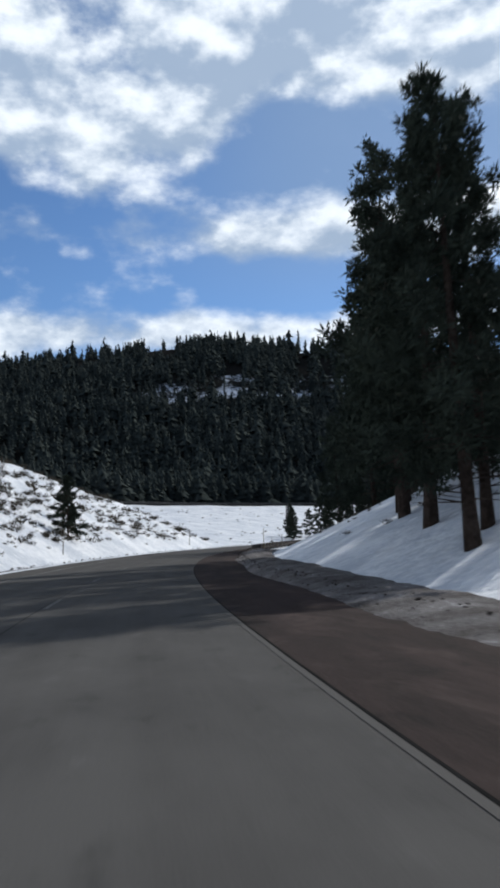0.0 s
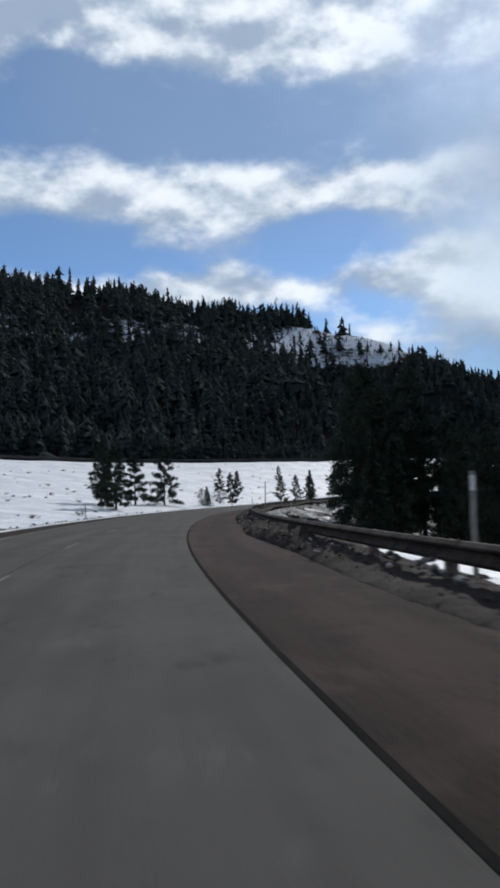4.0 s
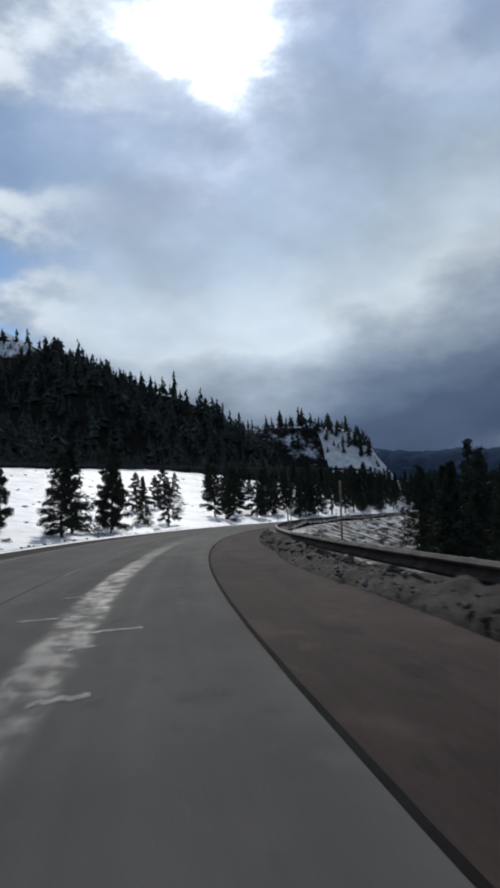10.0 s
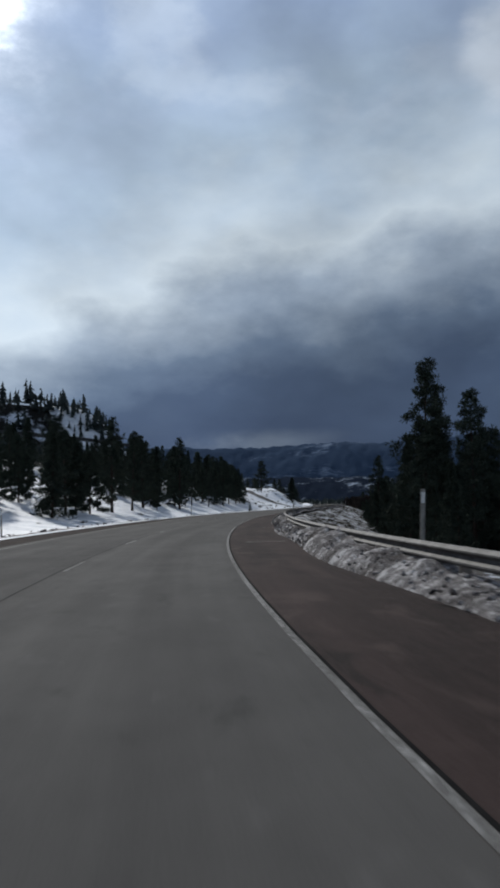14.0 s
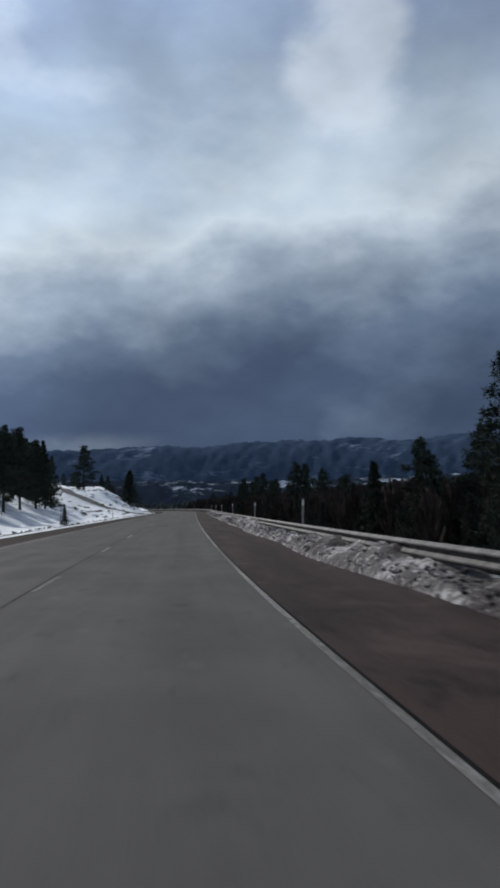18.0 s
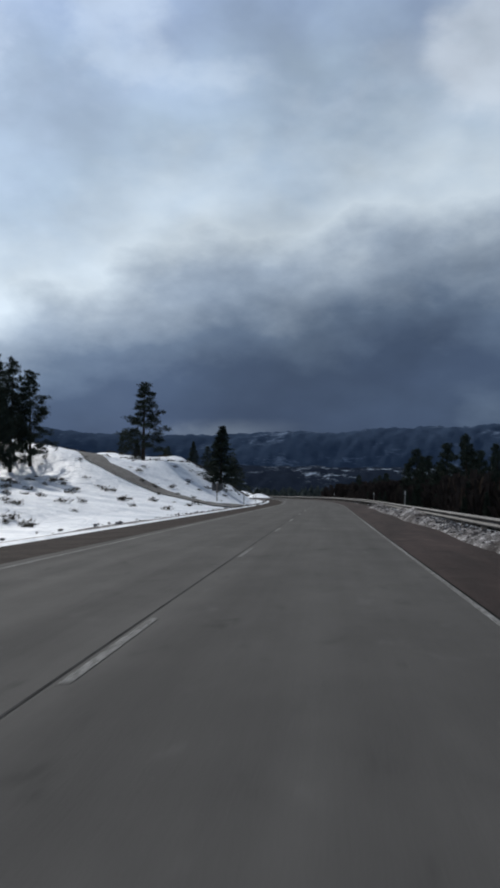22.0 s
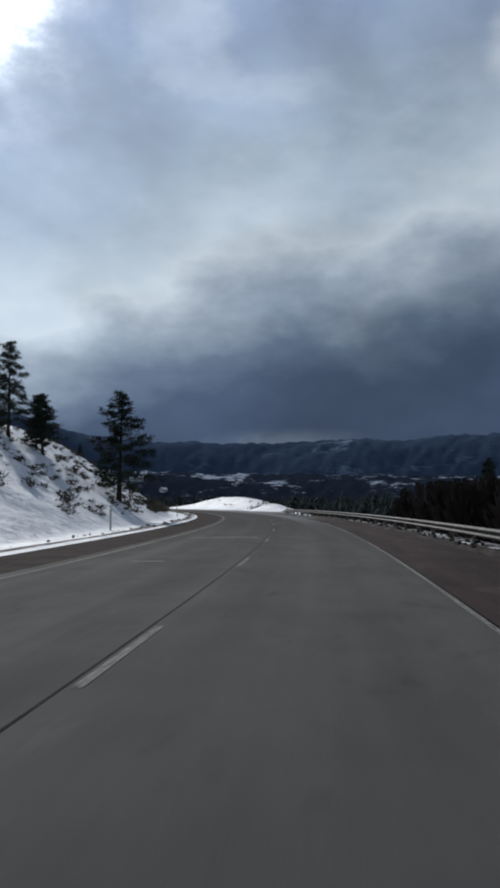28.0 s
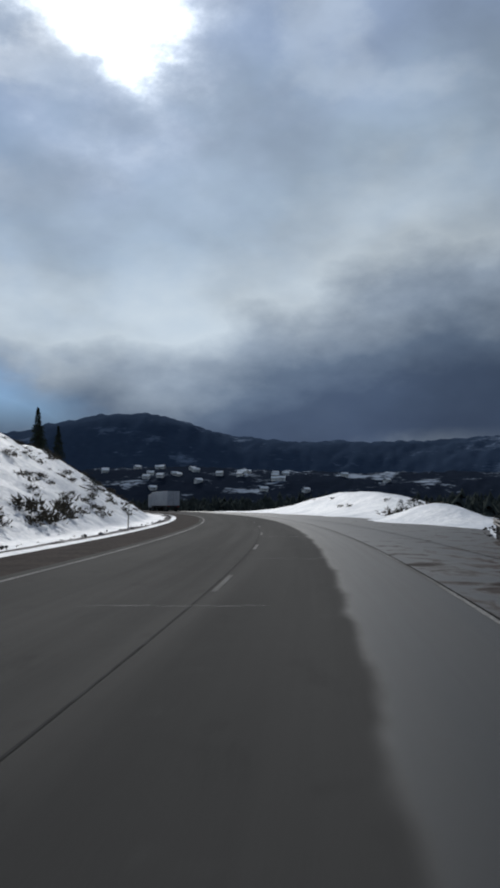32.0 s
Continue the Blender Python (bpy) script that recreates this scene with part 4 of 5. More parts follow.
    # below the rail: the tops reach a few metres over the road
    def below(s, u, over):
        p = on_road(s, u)
        foot = float(land_height(np.array([p.x]), np.array([p.y]), np.array([float(s)]), np.array([float(u)]))[0])
        tall = max(4.5, over - foot)
        if u > 33 or (s > 445 and u > 31):
            DEEP.append((s, u, foot))
            DEEP_TALL.append(tall)
            return
        plant(PINES if tall > 9 else FIRS, s, u, tall, rng, "pines below the rail")
    for s, u, over in ((150, 13, 4.5), (158, 14, 5.5), (165, 13.5, 8.0), (171, 14.2, 13.5), (176, 13.5, 13.0), (172, 18, 13.0), (181, 16.5, 12.5), (184, 14.5, 11.5), (188, 15.5, 10.0), (193, 14.5, 8.0), (404, 17.5, 14.6), (409, 20, 12.0), (399, 21, 11.0), (645, 20, 9.5), (632, 20.5, 9.8), (640, 24, 8.0), (651, 26, 8.5), (660, 22, 7.0), (625, 23, 8.0), (670, 20.5, 10.0), (658, 18.5, 8.0), (677, 24, 9.0), (560, 19, 8.5), (552, 23, 7.0), (690, 23, 8.0), (459, 16, 8.6), (462, 17, 5.0), (480, 18, 6.0), (490, 17, 5.0), (476, 21, 6.5)):
        below(s, u, over)
    for s, u in spacing(rng, 116, 186, 14, 42, 40, 4.0):
        below(s, u, rng.uniform(6, 12) if s > 170 else rng.uniform(3.5, 7))
    for s, u in spacing(rng, 186, 395, 15, 44, 120, 4.0):
        below(s, u, rng.uniform(2.5, 6.5))
    for s, u in spacing(rng, 395, 445, 17, 46, 34, 4.2):
        below(s, u, rng.uniform(4, 9.5))
    for s, u in spacing(rng, 440, 610, 15, 24, 40, 4.4):
        below(s, u, rng.uniform(1.2, 3.6))
    for s, u in spacing(rng, 450, 700, 13.5, 24, 56, 3.6):
        below(s, u, rng.uniform(0.6, 3.0))
    for s, u in spacing(rng, 445, 770, 24, 56, 200, 4.6):
        below(s, u, rng.uniform(2.2, 7.0) + (5 if rng.random() < 0.06 else 0))


def conifer_arrays(height, width, seed, tiers, points):
    """A ragged crown of drooping skirts, pointed or blunt: light enough for whole woods."""
    rng = np.random.RandomState(seed)
    verts, tris = [], []
    blunt = rng.uniform(0.65, 1.15)
    low = rng.uniform(0.04, 0.16)
    for k in range(tiers):
        f = k / tiers
        z0 = height * (low + (0.94 - low) * f)
        top = min(height, z0 + height * (0.25 - 0.10 * f))
        r = width * (1 - f) ** blunt * rng.uniform(0.6, 1.3) + 0.012 * height
        base = len(verts)
        ox, oy = rng.uniform(-0.16, 0.16, 2) * width
        verts.append((ox, oy, top))
        turn = rng.uniform(0, 6.28)
        for j in range(points * 2):
            a = turn + math.pi * j / points
            rr = r * (rng.uniform(0.6, 1.35) if j % 2 else rng.uniform(0.25, 0.6))
            verts.append((ox + math.cos(a) * rr, oy + math.sin(a) * rr, z0 + height * rng.uniform(-0.05, 0.04) + (0.05 * height if j % 2 == 0 else 0)))
        for j in range(points * 2):
            tris.append((base, base + 1 + j, base + 1 + (j + 1) % (points * 2)))
    return np.array(verts), np.array(tris)


def wood(name, places, seed, label, tiers=9, points=5):
    """Many far trees as one object."""
    rng = np.random.RandomState(seed)
    kinds = [conifer_arrays(1.0, rng.uniform(0.15, 0.30), seed + i, tiers, points) for i in range(16)]
    allv, allt, count = [], [], 0
    for x, y, z, h in places:
        v, t = kinds[rng.randint(len(kinds))]
        a = rng.uniform(0, 6.28)
        c, s = math.cos(a) * h, math.sin(a) * h
        w = rng.uniform(0.8, 1.35)
        p = np.stack([(v[:, 0] * c - v[:, 1] * s) * w + x, (v[:, 0] * s + v[:, 1] * c) * w + y, v[:, 2] * h + z - 0.03 * h], 1)
        allv.append(p)
        allt.append(t + count)
        count += len(v)
    me = triangles(name, np.concatenate(allv), np.concatenate(allt), HAZY_NEEDLES)
    return tagged(new(name, me), label, "trees", kind="stuff")


def thicket(name, places, seed, label):
    """Leafless trees and tall brush: twigs that fan out from the foot into a loose, open crown."""
    rng = np.random.RandomState(seed)
    kinds = []
    for k in range(10):
        n = 120
        a, out, up = rng.uniform(0, 6.28, n), rng.uniform(0.05, 1, n) ** 0.6, rng.uniform(0.25, 1.0, n)
        reach = 0.23 * out * np.sin(np.pi * np.clip(0.18 + 0.74 * up, 0, 1))
        tip = np.stack([reach * np.cos(a), reach * np.sin(a), up], 1)
        foot = tip * np.array([0.35, 0.35, 0.0]) + np.stack([np.zeros(n), np.zeros(n), np.maximum(up - rng.uniform(0.18, 0.34, n), 0.0)], 1)
        side = np.stack([-np.sin(a + rng.uniform(-1, 1, n)), np.cos(a), rng.uniform(-0.6, 0.6, n)], 1) * rng.uniform(0.010, 0.028, n)[:, None]
        v = np.stack([foot, tip + side, tip - side], 1).reshape(-1, 3)
        stem = np.array([(-0.014, 0, 0), (0.014, 0, 0), (0, 0, 0.85), (0, -0.014, 0), (0, 0.014, 0), (0, 0, 0.85)])
        v = np.concatenate([v, stem])
        kinds.append((v, np.arange(len(v)).reshape(-1, 3)))
    allv, allt, count = [], [], 0
    for x, y, z, h in places:
        v, t = kinds[rng.randint(len(kinds))]
        a, w = rng.uniform(0, 6.28), rng.uniform(0.9, 1.5)
        c, s = math.cos(a) * h * w, math.sin(a) * h * w
        allv.append(np.stack([v[:, 0] * c - v[:, 1] * s + x, v[:, 0] * s + v[:, 1] * c + y, v[:, 2] * h + z - 0.02 * h], 1))
        allt.append(t + count)
        count += len(v)
    me = triangles(name, np.concatenate(allv), np.concatenate(allt), TWIGS)
    return tagged(new(name, me), label, "brush", kind="stuff")


def heights_at(x, y):
    s, u = road_coordinates(x, y)
    return land_height(np.ravel(x), np.ravel(y), s, u), s, u


def plant_woods():
    rng = np.random.RandomState(11)
    # the wooded hill behind the snowfield, thinning out into snowy clearings towards the top
    x, y = rng.uniform(-1250, 240, 110000), rng.uniform(20, 1290, 110000)
    z, s, u = heights_at(x, y)
    gap = wave(x, y, 38.0, 7.0) + 0.6 * wave(x, y, 13.0, 2.0) + 0.004 * (z - 40)
    far = np.where((s > 95) & (s < 560), berm_line(s) + 8.6 + 11, 60)
    keep = (-u > far) & (z > 6) & (gap < 1.0) & ((s < 600) | ((y > 780) & (x < 40)) | (x < -50)) & (np.hypot(x + 60, y - 250) < 1080)
    keep &= rng.uniform(0, 1, len(x)) > 0.93 * clearing(x, y, z)
    keep &= rng.uniform(0, 1, len(x)) < np.where(-u < far + 60, 1.0, np.where(-u < far + 200, 0.75, 0.6))
    crest = np.interp(x, [p[0] for p in RIDGE], [p[1] for p in RIDGE])
    keep &= (y < crest + 22) | (x > -95)
    rest = np.flatnonzero(keep & ~((s < 560) & (-u < far + 75)))[:19000]
    es, beyond = rng.uniform(98, 556, 5600), rng.uniform(0, 80, 5600)
    eu = -(berm_line(es) + 8.6 + 12 + beyond)
    eh = np.interp(es, RS, RH)
    nx, ny = np.interp(es, RS, RX) + eu * np.cos(eh), np.interp(es, RS, RY) - eu * np.sin(eh)
    nz = land_height(nx, ny, es, eu)
    dense = rng.uniform(0, 1, len(es)) > 0.22 * step01(es, 330, 420)
    es, nx, ny, nz = es[dense], nx[dense], ny[dense], nz[dense]
    low = step01(es, 300, 390)
    wood("forest_edge", zip(nx, ny, nz, (8 + 10 * rng.uniform(0, 1, len(nx))) * (1 - 0.58 * low)), 8, "dense dark conifers above the snowfield", 9, 5)
    bush = np.flatnonzero((clearing(x, y, z) > 0.3) & (-u > far) & ((s < 600) | ((y > 780) & (x < 40))) & (z > 6))[:3600]
    wood("hill_brush", zip(x[bush], y[bush], z[bush], rng.uniform(1.5, 4.5, len(bush))), 14, "scattered dark shrubs on the snowy clearings of the hill", 4, 4)
    hx, hy, hz = x[rest], y[rest], z[rest]
    tall = (7 + 14 * rng.uniform(0, 1, len(hx)) ** 1.7) * np.where((hx > -230) & (hy < 800) | (hx > -95), 0.62, 1.0) * (1 + 0.4 * (rng.uniform(0, 1, len(hx)) > 0.92))
    wood("hill_forest", zip(hx, hy, hz, tall), 3, "dense dark conifer forest on the snowy hillside", 7, 4)
    # a tight clump of old trees on the skyline, left of the bare shoulder
    cx, cy = rng.uniform(-352, -300, 26), rng.uniform(752, 776, 26)
    cz = heights_at(cx, cy)[0]
    wood("skyline_clump", zip(cx, cy, cz, rng.uniform(15, 25, 26)), 23, "clump of tall dark conifers on the hill's crest", 9, 5)
    # bare brush and leafless trees on the drop below the rail
    bs, bu = rng.uniform(470, 775, 1800), 15 + 36 * rng.uniform(0, 1, 1800) ** 0.8
    bu = np.where(bs > 740, bu + 6, bu)
    bh = np.interp(bs, RS, RH)
    bx, by = np.interp(bs, RS, RX) + bu * np.cos(bh), np.interp(bs, RS, RY) - bu * np.sin(bh)
    bz = land_height(bx, by, bs, bu)
    top = 1.7 + 0.08 * (bu - 15) + 0.9 * step01(bs, 560, 620) + rng.uniform(-1.2, 1.8, len(bs))
    thicket("valley_brush", zip(bx, by, bz, np.maximum(top - bz, 2.0)), 31, "dark leafless brush and young trees below the guardrail")
    # the valley below the rail
    x, y = rng.uniform(-60, 1300, 45000), rng.uniform(-60, 1500, 45000)
    z, s, u = heights_at(x, y)
    keep = (u > 44) & (u < 620) & (s > 95) & ~((s > 770) & (u < 70))
    keep &= rng.uniform(0, 1, len(x)) < np.where(u < 150, 1.0, 0.4)
    vx, vy, vz = x[keep][:9000], y[keep][:9000], z[keep][:9000]
    extra = np.array([(p.x, p.y, p.z) for p in (on_road(s, u, z) for s, u, z in DEEP)])
    vx, vy, vz = np.concatenate([vx, extra[:, 0]]), np.concatenate([vy, extra[:, 1]]), np.concatenate([vz, extra[:, 2]])
    wood("valley_forest", zip(vx, vy, vz, np.concatenate([rng.uniform(12, 19, len(vx) - len(DEEP)), DEEP_TALL])), 5, "dark conifer forest filling the valley below the road")


plant_trees()
plant_woods()


# ---- roadside ----
RAIL_U, RAIL_TOP = 4.70, 0.62


def rail_offset(s):
    """The rail bends away from the road at its far end."""
    return RAIL_U + 0.03 * max(0.0, s - 760) + 0.004 * max(0.0, s - 760) ** 2


def build_guardrail():
    """W-beam panels on posts, one panel and one post for each bay."""
    rail = tagged(new("guardrail"), "weathered steel guardrail, half buried by ploughed snow", "guardrail")
    bay = 3.81
    profile = [(0.0, 0.155), (-0.03, 0.15), (-0.085, 0.10), (-0.085, 0.075), (-0.01, 0.02), (-0.01, -0.02), (-0.085, -0.075), (-0.085, -0.10), (-0.03, -0.15), (0.0, -0.155)]
    back = [(x + 0.012, z) for x, z in reversed(profile)]
    loop = profile + back
    verts = [(x, y, z) for y in (-0.06, bay + 0.06) for x, z in loop]
    k = len(loop)
    faces = [(i, (i + 1) % k, k + (i + 1) % k, k + i) for i in range(k)] + [tuple(range(k))[::-1], tuple(range(k, 2 * k))]
    panel = mesh_from("rail_panel", verts, faces, STEEL)
    # a darker, browner panel for the first stretch of rail
    dark_panel = mesh_from("rail_panel", verts, faces, DARK_STEEL)
    post_bm = box_bm(0.0, 0.16, -0.08, 0.08, -0.9, 0.14, 0.012)
    post = bpy.data.meshes.new("post")
    post_bm.to_mesh(post)
    post_bm.free()
    post.materials.append(POST_WOOD)
    s = 74.0
    while s < 792:
        a, b = on_road(s, rail_offset(s)), on_road(s + bay, rail_offset(s + bay))
        turn = math.degrees(math.atan2(b.x - a.x, b.y - a.y))
        z = RAIL_TOP - 0.155
        child("rail_panel", dark_panel if s < 262 else panel, rail, pose(a.x, a.y, z, 0, 0, -turn) @ Matrix.Diagonal((1, (b - a).length / bay, 1, 1)))
        child("post", post, rail, pose(a.x, a.y, z, 0, 0, -turn))
        s += bay


def build_delineators():
    """Slim marker posts with a reflector."""
    model = tagged(new("marker_post"), "thin weathered roadside marker post with a small reflector", "marker post", "marker posts")
    part("stake", box_bm(-0.045, 0.045, -0.012, 0.012, -0.4, 1.35, 0.004), POST_PAINT, model)
    part("reflector", box_bm(-0.04, 0.04, -0.020, -0.012, 1.12, 1.30), REFLECTOR, model)
    places = [(-10.6, s) for s in (66, 118, 163, 232, 300, 371, 440, 495, 541, 618, 650, 700, 749, 806)] + [(5.35, s) for s in (105, 294, 345, 405, 455, 478, 506, 540, 575, 612, 680)]
    first = True
    for u, s in places:
        p = on_road(s, u)
        z = float(land_height(np.array([p.x]), np.array([p.y]), np.array([float(s)]), np.array([u]))[0])
        tall = 1.25 if u > 0 else 1.0
        m = pose(p.x, p.y, z, 0, random.uniform(-3, 3), -heading(s)) @ Matrix.Diagonal((1, 1, tall, 1))
        if first:
            model.matrix_basis = m
            first = False
        else:
            copy_thing(model, m)


def build_snow_poles():
    """Tall faded poles that show the plough drivers where the rail runs."""
    model = tagged(new("snow_pole"), "tall faded yellow snow pole behind the guardrail", "snow pole", "snow poles")
    bm = bmesh.new()
    bmesh.ops.create_cone(bm, cap_ends=True, segments=10, radius1=0.034, radius2=0.026, depth=2.7, matrix=Matrix.Translation((0, 0, 0.95)))
    part("pole", bm, POLE_PAINT, model)
    part("cap", box_bm(-0.028, 0.028, -0.028, 0.028, 2.28, 2.33, 0.006), POST_PAINT, model)
    for k, s in enumerate((80, 142, 178, 222, 258, 295)):
        p = on_road(s, 5.5)
        z = float(land_height(np.array([p.x]), np.array([p.y]), np.array([float(s)]), np.array([5.5]))[0])
        m = pose(p.x, p.y, z, random.uniform(-2, 2), random.uniform(-3, 3), 0)
        if k:
            copy_thing(model, m)
        else:
            model.matrix_basis = m


def build_snow_berms():
    """Windrows of dirty ploughed snow along the shoulder."""
    def windrow(name, s0, s1, u0, width, height, mat, label, seed):
        rng = np.random.RandomState(seed)
        ss = np.arange(s0, s1, 0.30 if u0 < 0 else 0.12)
        f = np.linspace(0, 1, 8 if u0 < 0 else 17) ** 1.25
        S, F = np.meshgrid(ss, f, indexing="ij")
        def rough_field(cell):
            a, b = S.shape[0] // cell + 3, S.shape[1] // cell + 3
            coarse = rng.uniform(0, 1, (a, b))
            i, j = np.arange(S.shape[0]) / cell, np.arange(S.shape[1]) / cell
            i0, j0 = i.astype(int), j.astype(int)
            fi, fj = step01(i - i0, 0, 1)[:, None], step01(j - j0, 0, 1)[None]
            return ((1 - fi) * ((1 - fj) * coarse[i0][:, j0] + fj * coarse[i0][:, j0 + 1]) + fi * ((1 - fj) * coarse[i0 + 1][:, j0] + fj * coarse[i0 + 1][:, j0 + 1]))
        lump = 0.35 + 0.35 * rough_field(9) + 0.25 * rough_field(4) ** 1.5 + 0.16 * rough_field(2) + 0.05 * rough_field(1)
        swell = 0.75 + 0.25 * np.sin(S * 0.21 + seed) + 0.15 * np.sin(S * 0.057)
        ends = step01(S, s0, s0 + 12) * (1 - step01(S, s1 - 12, s1))
        Z = -0.10 + height * np.sin(np.pi * np.clip(F * 0.86, 0, 1)) ** 0.6 * lump * swell * ends
        U = u0 + width * F + rng.uniform(-0.035, 0.035, S.shape) + 0.15 * np.sin(S * 0.33 + seed) * (1 - F)
        h = np.interp(S, RS, RH)
        off = np.array([rail_offset(v) - RAIL_U for v in ss])[:, None] if u0 > 0 else 0.0
        X = np.interp(S, RS, RX) + (U + off) * np.cos(h)
        Y = np.interp(S, RS, RY) - (U + off) * np.sin(h)
        n, w = S.shape
        idx = np.arange(n * w).reshape(n, w)
        a, b, c, d = idx[:-1, :-1].ravel(), idx[:-1, 1:].ravel(), idx[1:, 1:].ravel(), idx[1:, :-1].ravel()
        tris = np.concatenate([np.stack([a, b, c], 1), np.stack([a, c, d], 1)])
        me = triangles(name, np.stack([X.ravel(), Y.ravel(), Z.ravel()], 1), tris, mat, True)
        tagged(new(name, me), label, "snow bank", kind="stuff")
    windrow("snow_bank", 4, 66, 3.9, 2.6, 0.40, MID_SNOW, "grey-brown ploughed snow bank along the shoulder", 1)
    windrow("snow_bank", 52, 90, 4.0, 2.6, 0.50, MID_SNOW, "grey ploughed snow bank along the shoulder", 6)
    windrow("snow_bank", 78, 285, 3.85, 1.40, 0.62, GRIMY_SNOW, "grimy ploughed snow along the foot of the guardrail", 2)
    windrow("snow_bank", 275, 600, 3.80, 1.40, 0.68, DIRTY_SNOW, "dirty white ploughed snow along the foot of the guardrail", 3)
    windrow("snow_bank", 590, 785, 4.15, 0.75, 0.22, GRIMY_SNOW, "thin grimy snow along the foot of the guardrail", 4)
    windrow("snow_bank", -55, 925, -9.5, 0.9, 0.16, DIRTY_SNOW, "low ploughed snow edge along the left shoulder", 5)


def scatter_chunks():
    """Lumps of ploughed snow and grit lying on the banks."""
    for name, mat, label, zones, seed in (("snow_lumps", DIRTY_SNOW, "dirty white lumps of ploughed snow", ((275, 600, 3.75, 4.65, 6500, 0.032), (-40, 925, -9.4, -8.7, 1200, 0.06), (90, 275, 3.9, 4.9, 750, 0.055)), 31),
                                          ("grit_lumps", GRIMY_SNOW, "grimy frozen lumps along the shoulder", ((8, 84, 4.0, 4.6, 500, 0.022), (78, 285, 3.75, 4.7, 2600, 0.022), (590, 790, 4.0, 4.8, 1000, 0.05)), 32)):
        rng = np.random.RandomState(seed)
        ball = bmesh.new()
        bmesh.ops.create_icosphere(ball, subdivisions=1, radius=1.0)
        bv = np.array([v.co[:] for v in ball.verts])
        bt = np.array([[v.index for v in f.verts] for f in ball.faces])
        ball.free()
        allv, allt, count = [], [], 0
        for s0, s1, u0, u1, number, size in zones:
            for _ in range(number):
                s, u = rng.uniform(s0, s1), rng.uniform(u0, u1)
                r = size * rng.uniform(0.4, 1.5) ** 1.3
                f = (u - u0) / (u1 - u0)
                z = 0.02 + (0.30 * math.sin(math.pi * min(1.0, 0.1 + 0.75 * f)) * rng.uniform(0.5, 1.1) if u > 0 else 0.04)
                p = on_road(s, u + (rail_offset(s) - RAIL_U if u > 0 else 0.0), z)
                v = bv * rng.uniform(0.6, 1.25, (len(bv), 1)) * (r * rng.uniform(0.7, 1.4), r, r * rng.uniform(0.5, 0.9))
                allv.append(v + np.array(p[:]))
                allt.append(bt + count)
                count += len(bv)
        tagged(new(name, triangles(name, np.concatenate(allv), np.concatenate(allt), mat)), label, "snow lumps", kind="stuff")


def strip_on_land(name, points, width, lift, mat):
    """A strip laid over the land along a line of (s, u) points."""
    dense = []
    for (s0, u0), (s1, u1) in zip(points[:-1], points[1:]):
        steps = max(2, int(math.hypot(s1 - s0, u1 - u0) / 2.0))
        dense += [(s0 + (s1 - s0) * i / steps, u0 + (u1 - u0) * i / steps) for i in range(steps)]
    dense.append(points[-1])
    line = [on_road(s, u) for s, u in dense]
    verts, faces = [], []
    for i, p in enumerate(line):
        d = (line[min(i + 1, len(line) - 1)] - line[max(i - 1, 0)]).normalized()
        for q in (-0.5, -0.2, 0.2, 0.5):
            v = p + Vector((d.y, -d.x, 0)) * width * q
            s, u = road_coordinates(np.array([v.x]), np.array([v.y]))
            v.z = float(land_height(np.array([v.x]), np.array([v.y]), s, u)[0]) + lift
            verts.append(v)
    for i in range(len(line) - 1):
        for j in range(3):
            a = i * 4 + j
            faces.append((a, a + 1, a + 5, a + 4))
    return mesh_from(name, verts, faces, mat, True)


def build_side_roads():
    """The upper carriageway on its embankment, and the gravel track over the cut."""
    upper = [(s, LEFT_EDGE - float(berm_line(s)) - 5.0) for s in range(104, 520, 8)]
    tagged(new("upper_road", strip_on_land("upper_road", upper, 9.0, 0.3, ASPHALT)), "grey carriageway on the embankment above the snowfield", "road", kind="structure")
    barrier = tagged(new("upper_barrier"), "long dark guardrail along the carriageway above the snowfield", "guardrail")
    for (s0, u0), (s1, u1) in zip(upper[:-1], upper[1:]):
        a, b = on_road(s0, u0 + 5.0), on_road(s1, u1 + 5.0)
        z = BERM_TOP + 0.2
        turn = math.degrees(math.atan2(b.x - a.x, b.y - a.y))
        part("barrier_panel", box_bm(-0.06, 0.06, 0, (b - a).length, 0.1, 0.85, 0.02), DARK_RAIL, barrier, m=pose(a.x, a.y, z, 0, 0, -turn))
    track = [(614, -9.4), (602, -10.4), (597.5, -12.4), (599.5, -15.5), (603, -19), (605.5, -23), (610, -27.5), (618, -31.5), (627, -34.8), (636, -38.2), (650, -43)]
    tagged(new("gravel_track", strip_on_land("gravel_track", track, 3.1, 0.08, GRAVEL)), "grey gravel track climbing over the snowy cut", "track", kind="structure")
    verts, faces, uvs = [], [], []
    for i, s in enumerate(range(754, 926, 3)):
        outer = min(rail_offset(s) - 0.25, 10.6 + 0.5 * math.sin(s * 0.13))
        for f in (0.0, 0.3, 0.65, 1.0):
            u = 4.3 + (outer - 4.3) * f
            verts.append(on_road(s, u, -0.045 - 0.05 * f))
            uvs.append((s, u))
        if i:
            faces += [(4 * i - 4 + j, 4 * i - 3 + j, 4 * i + 1 + j, 4 * i + j) for j in range(3)]
    tagged(new("pullout", mesh_from("pullout", verts, faces, SHOULDER, True, uvs)), "wet gritty pull-out beside the carriageway", "pull-out", kind="structure")


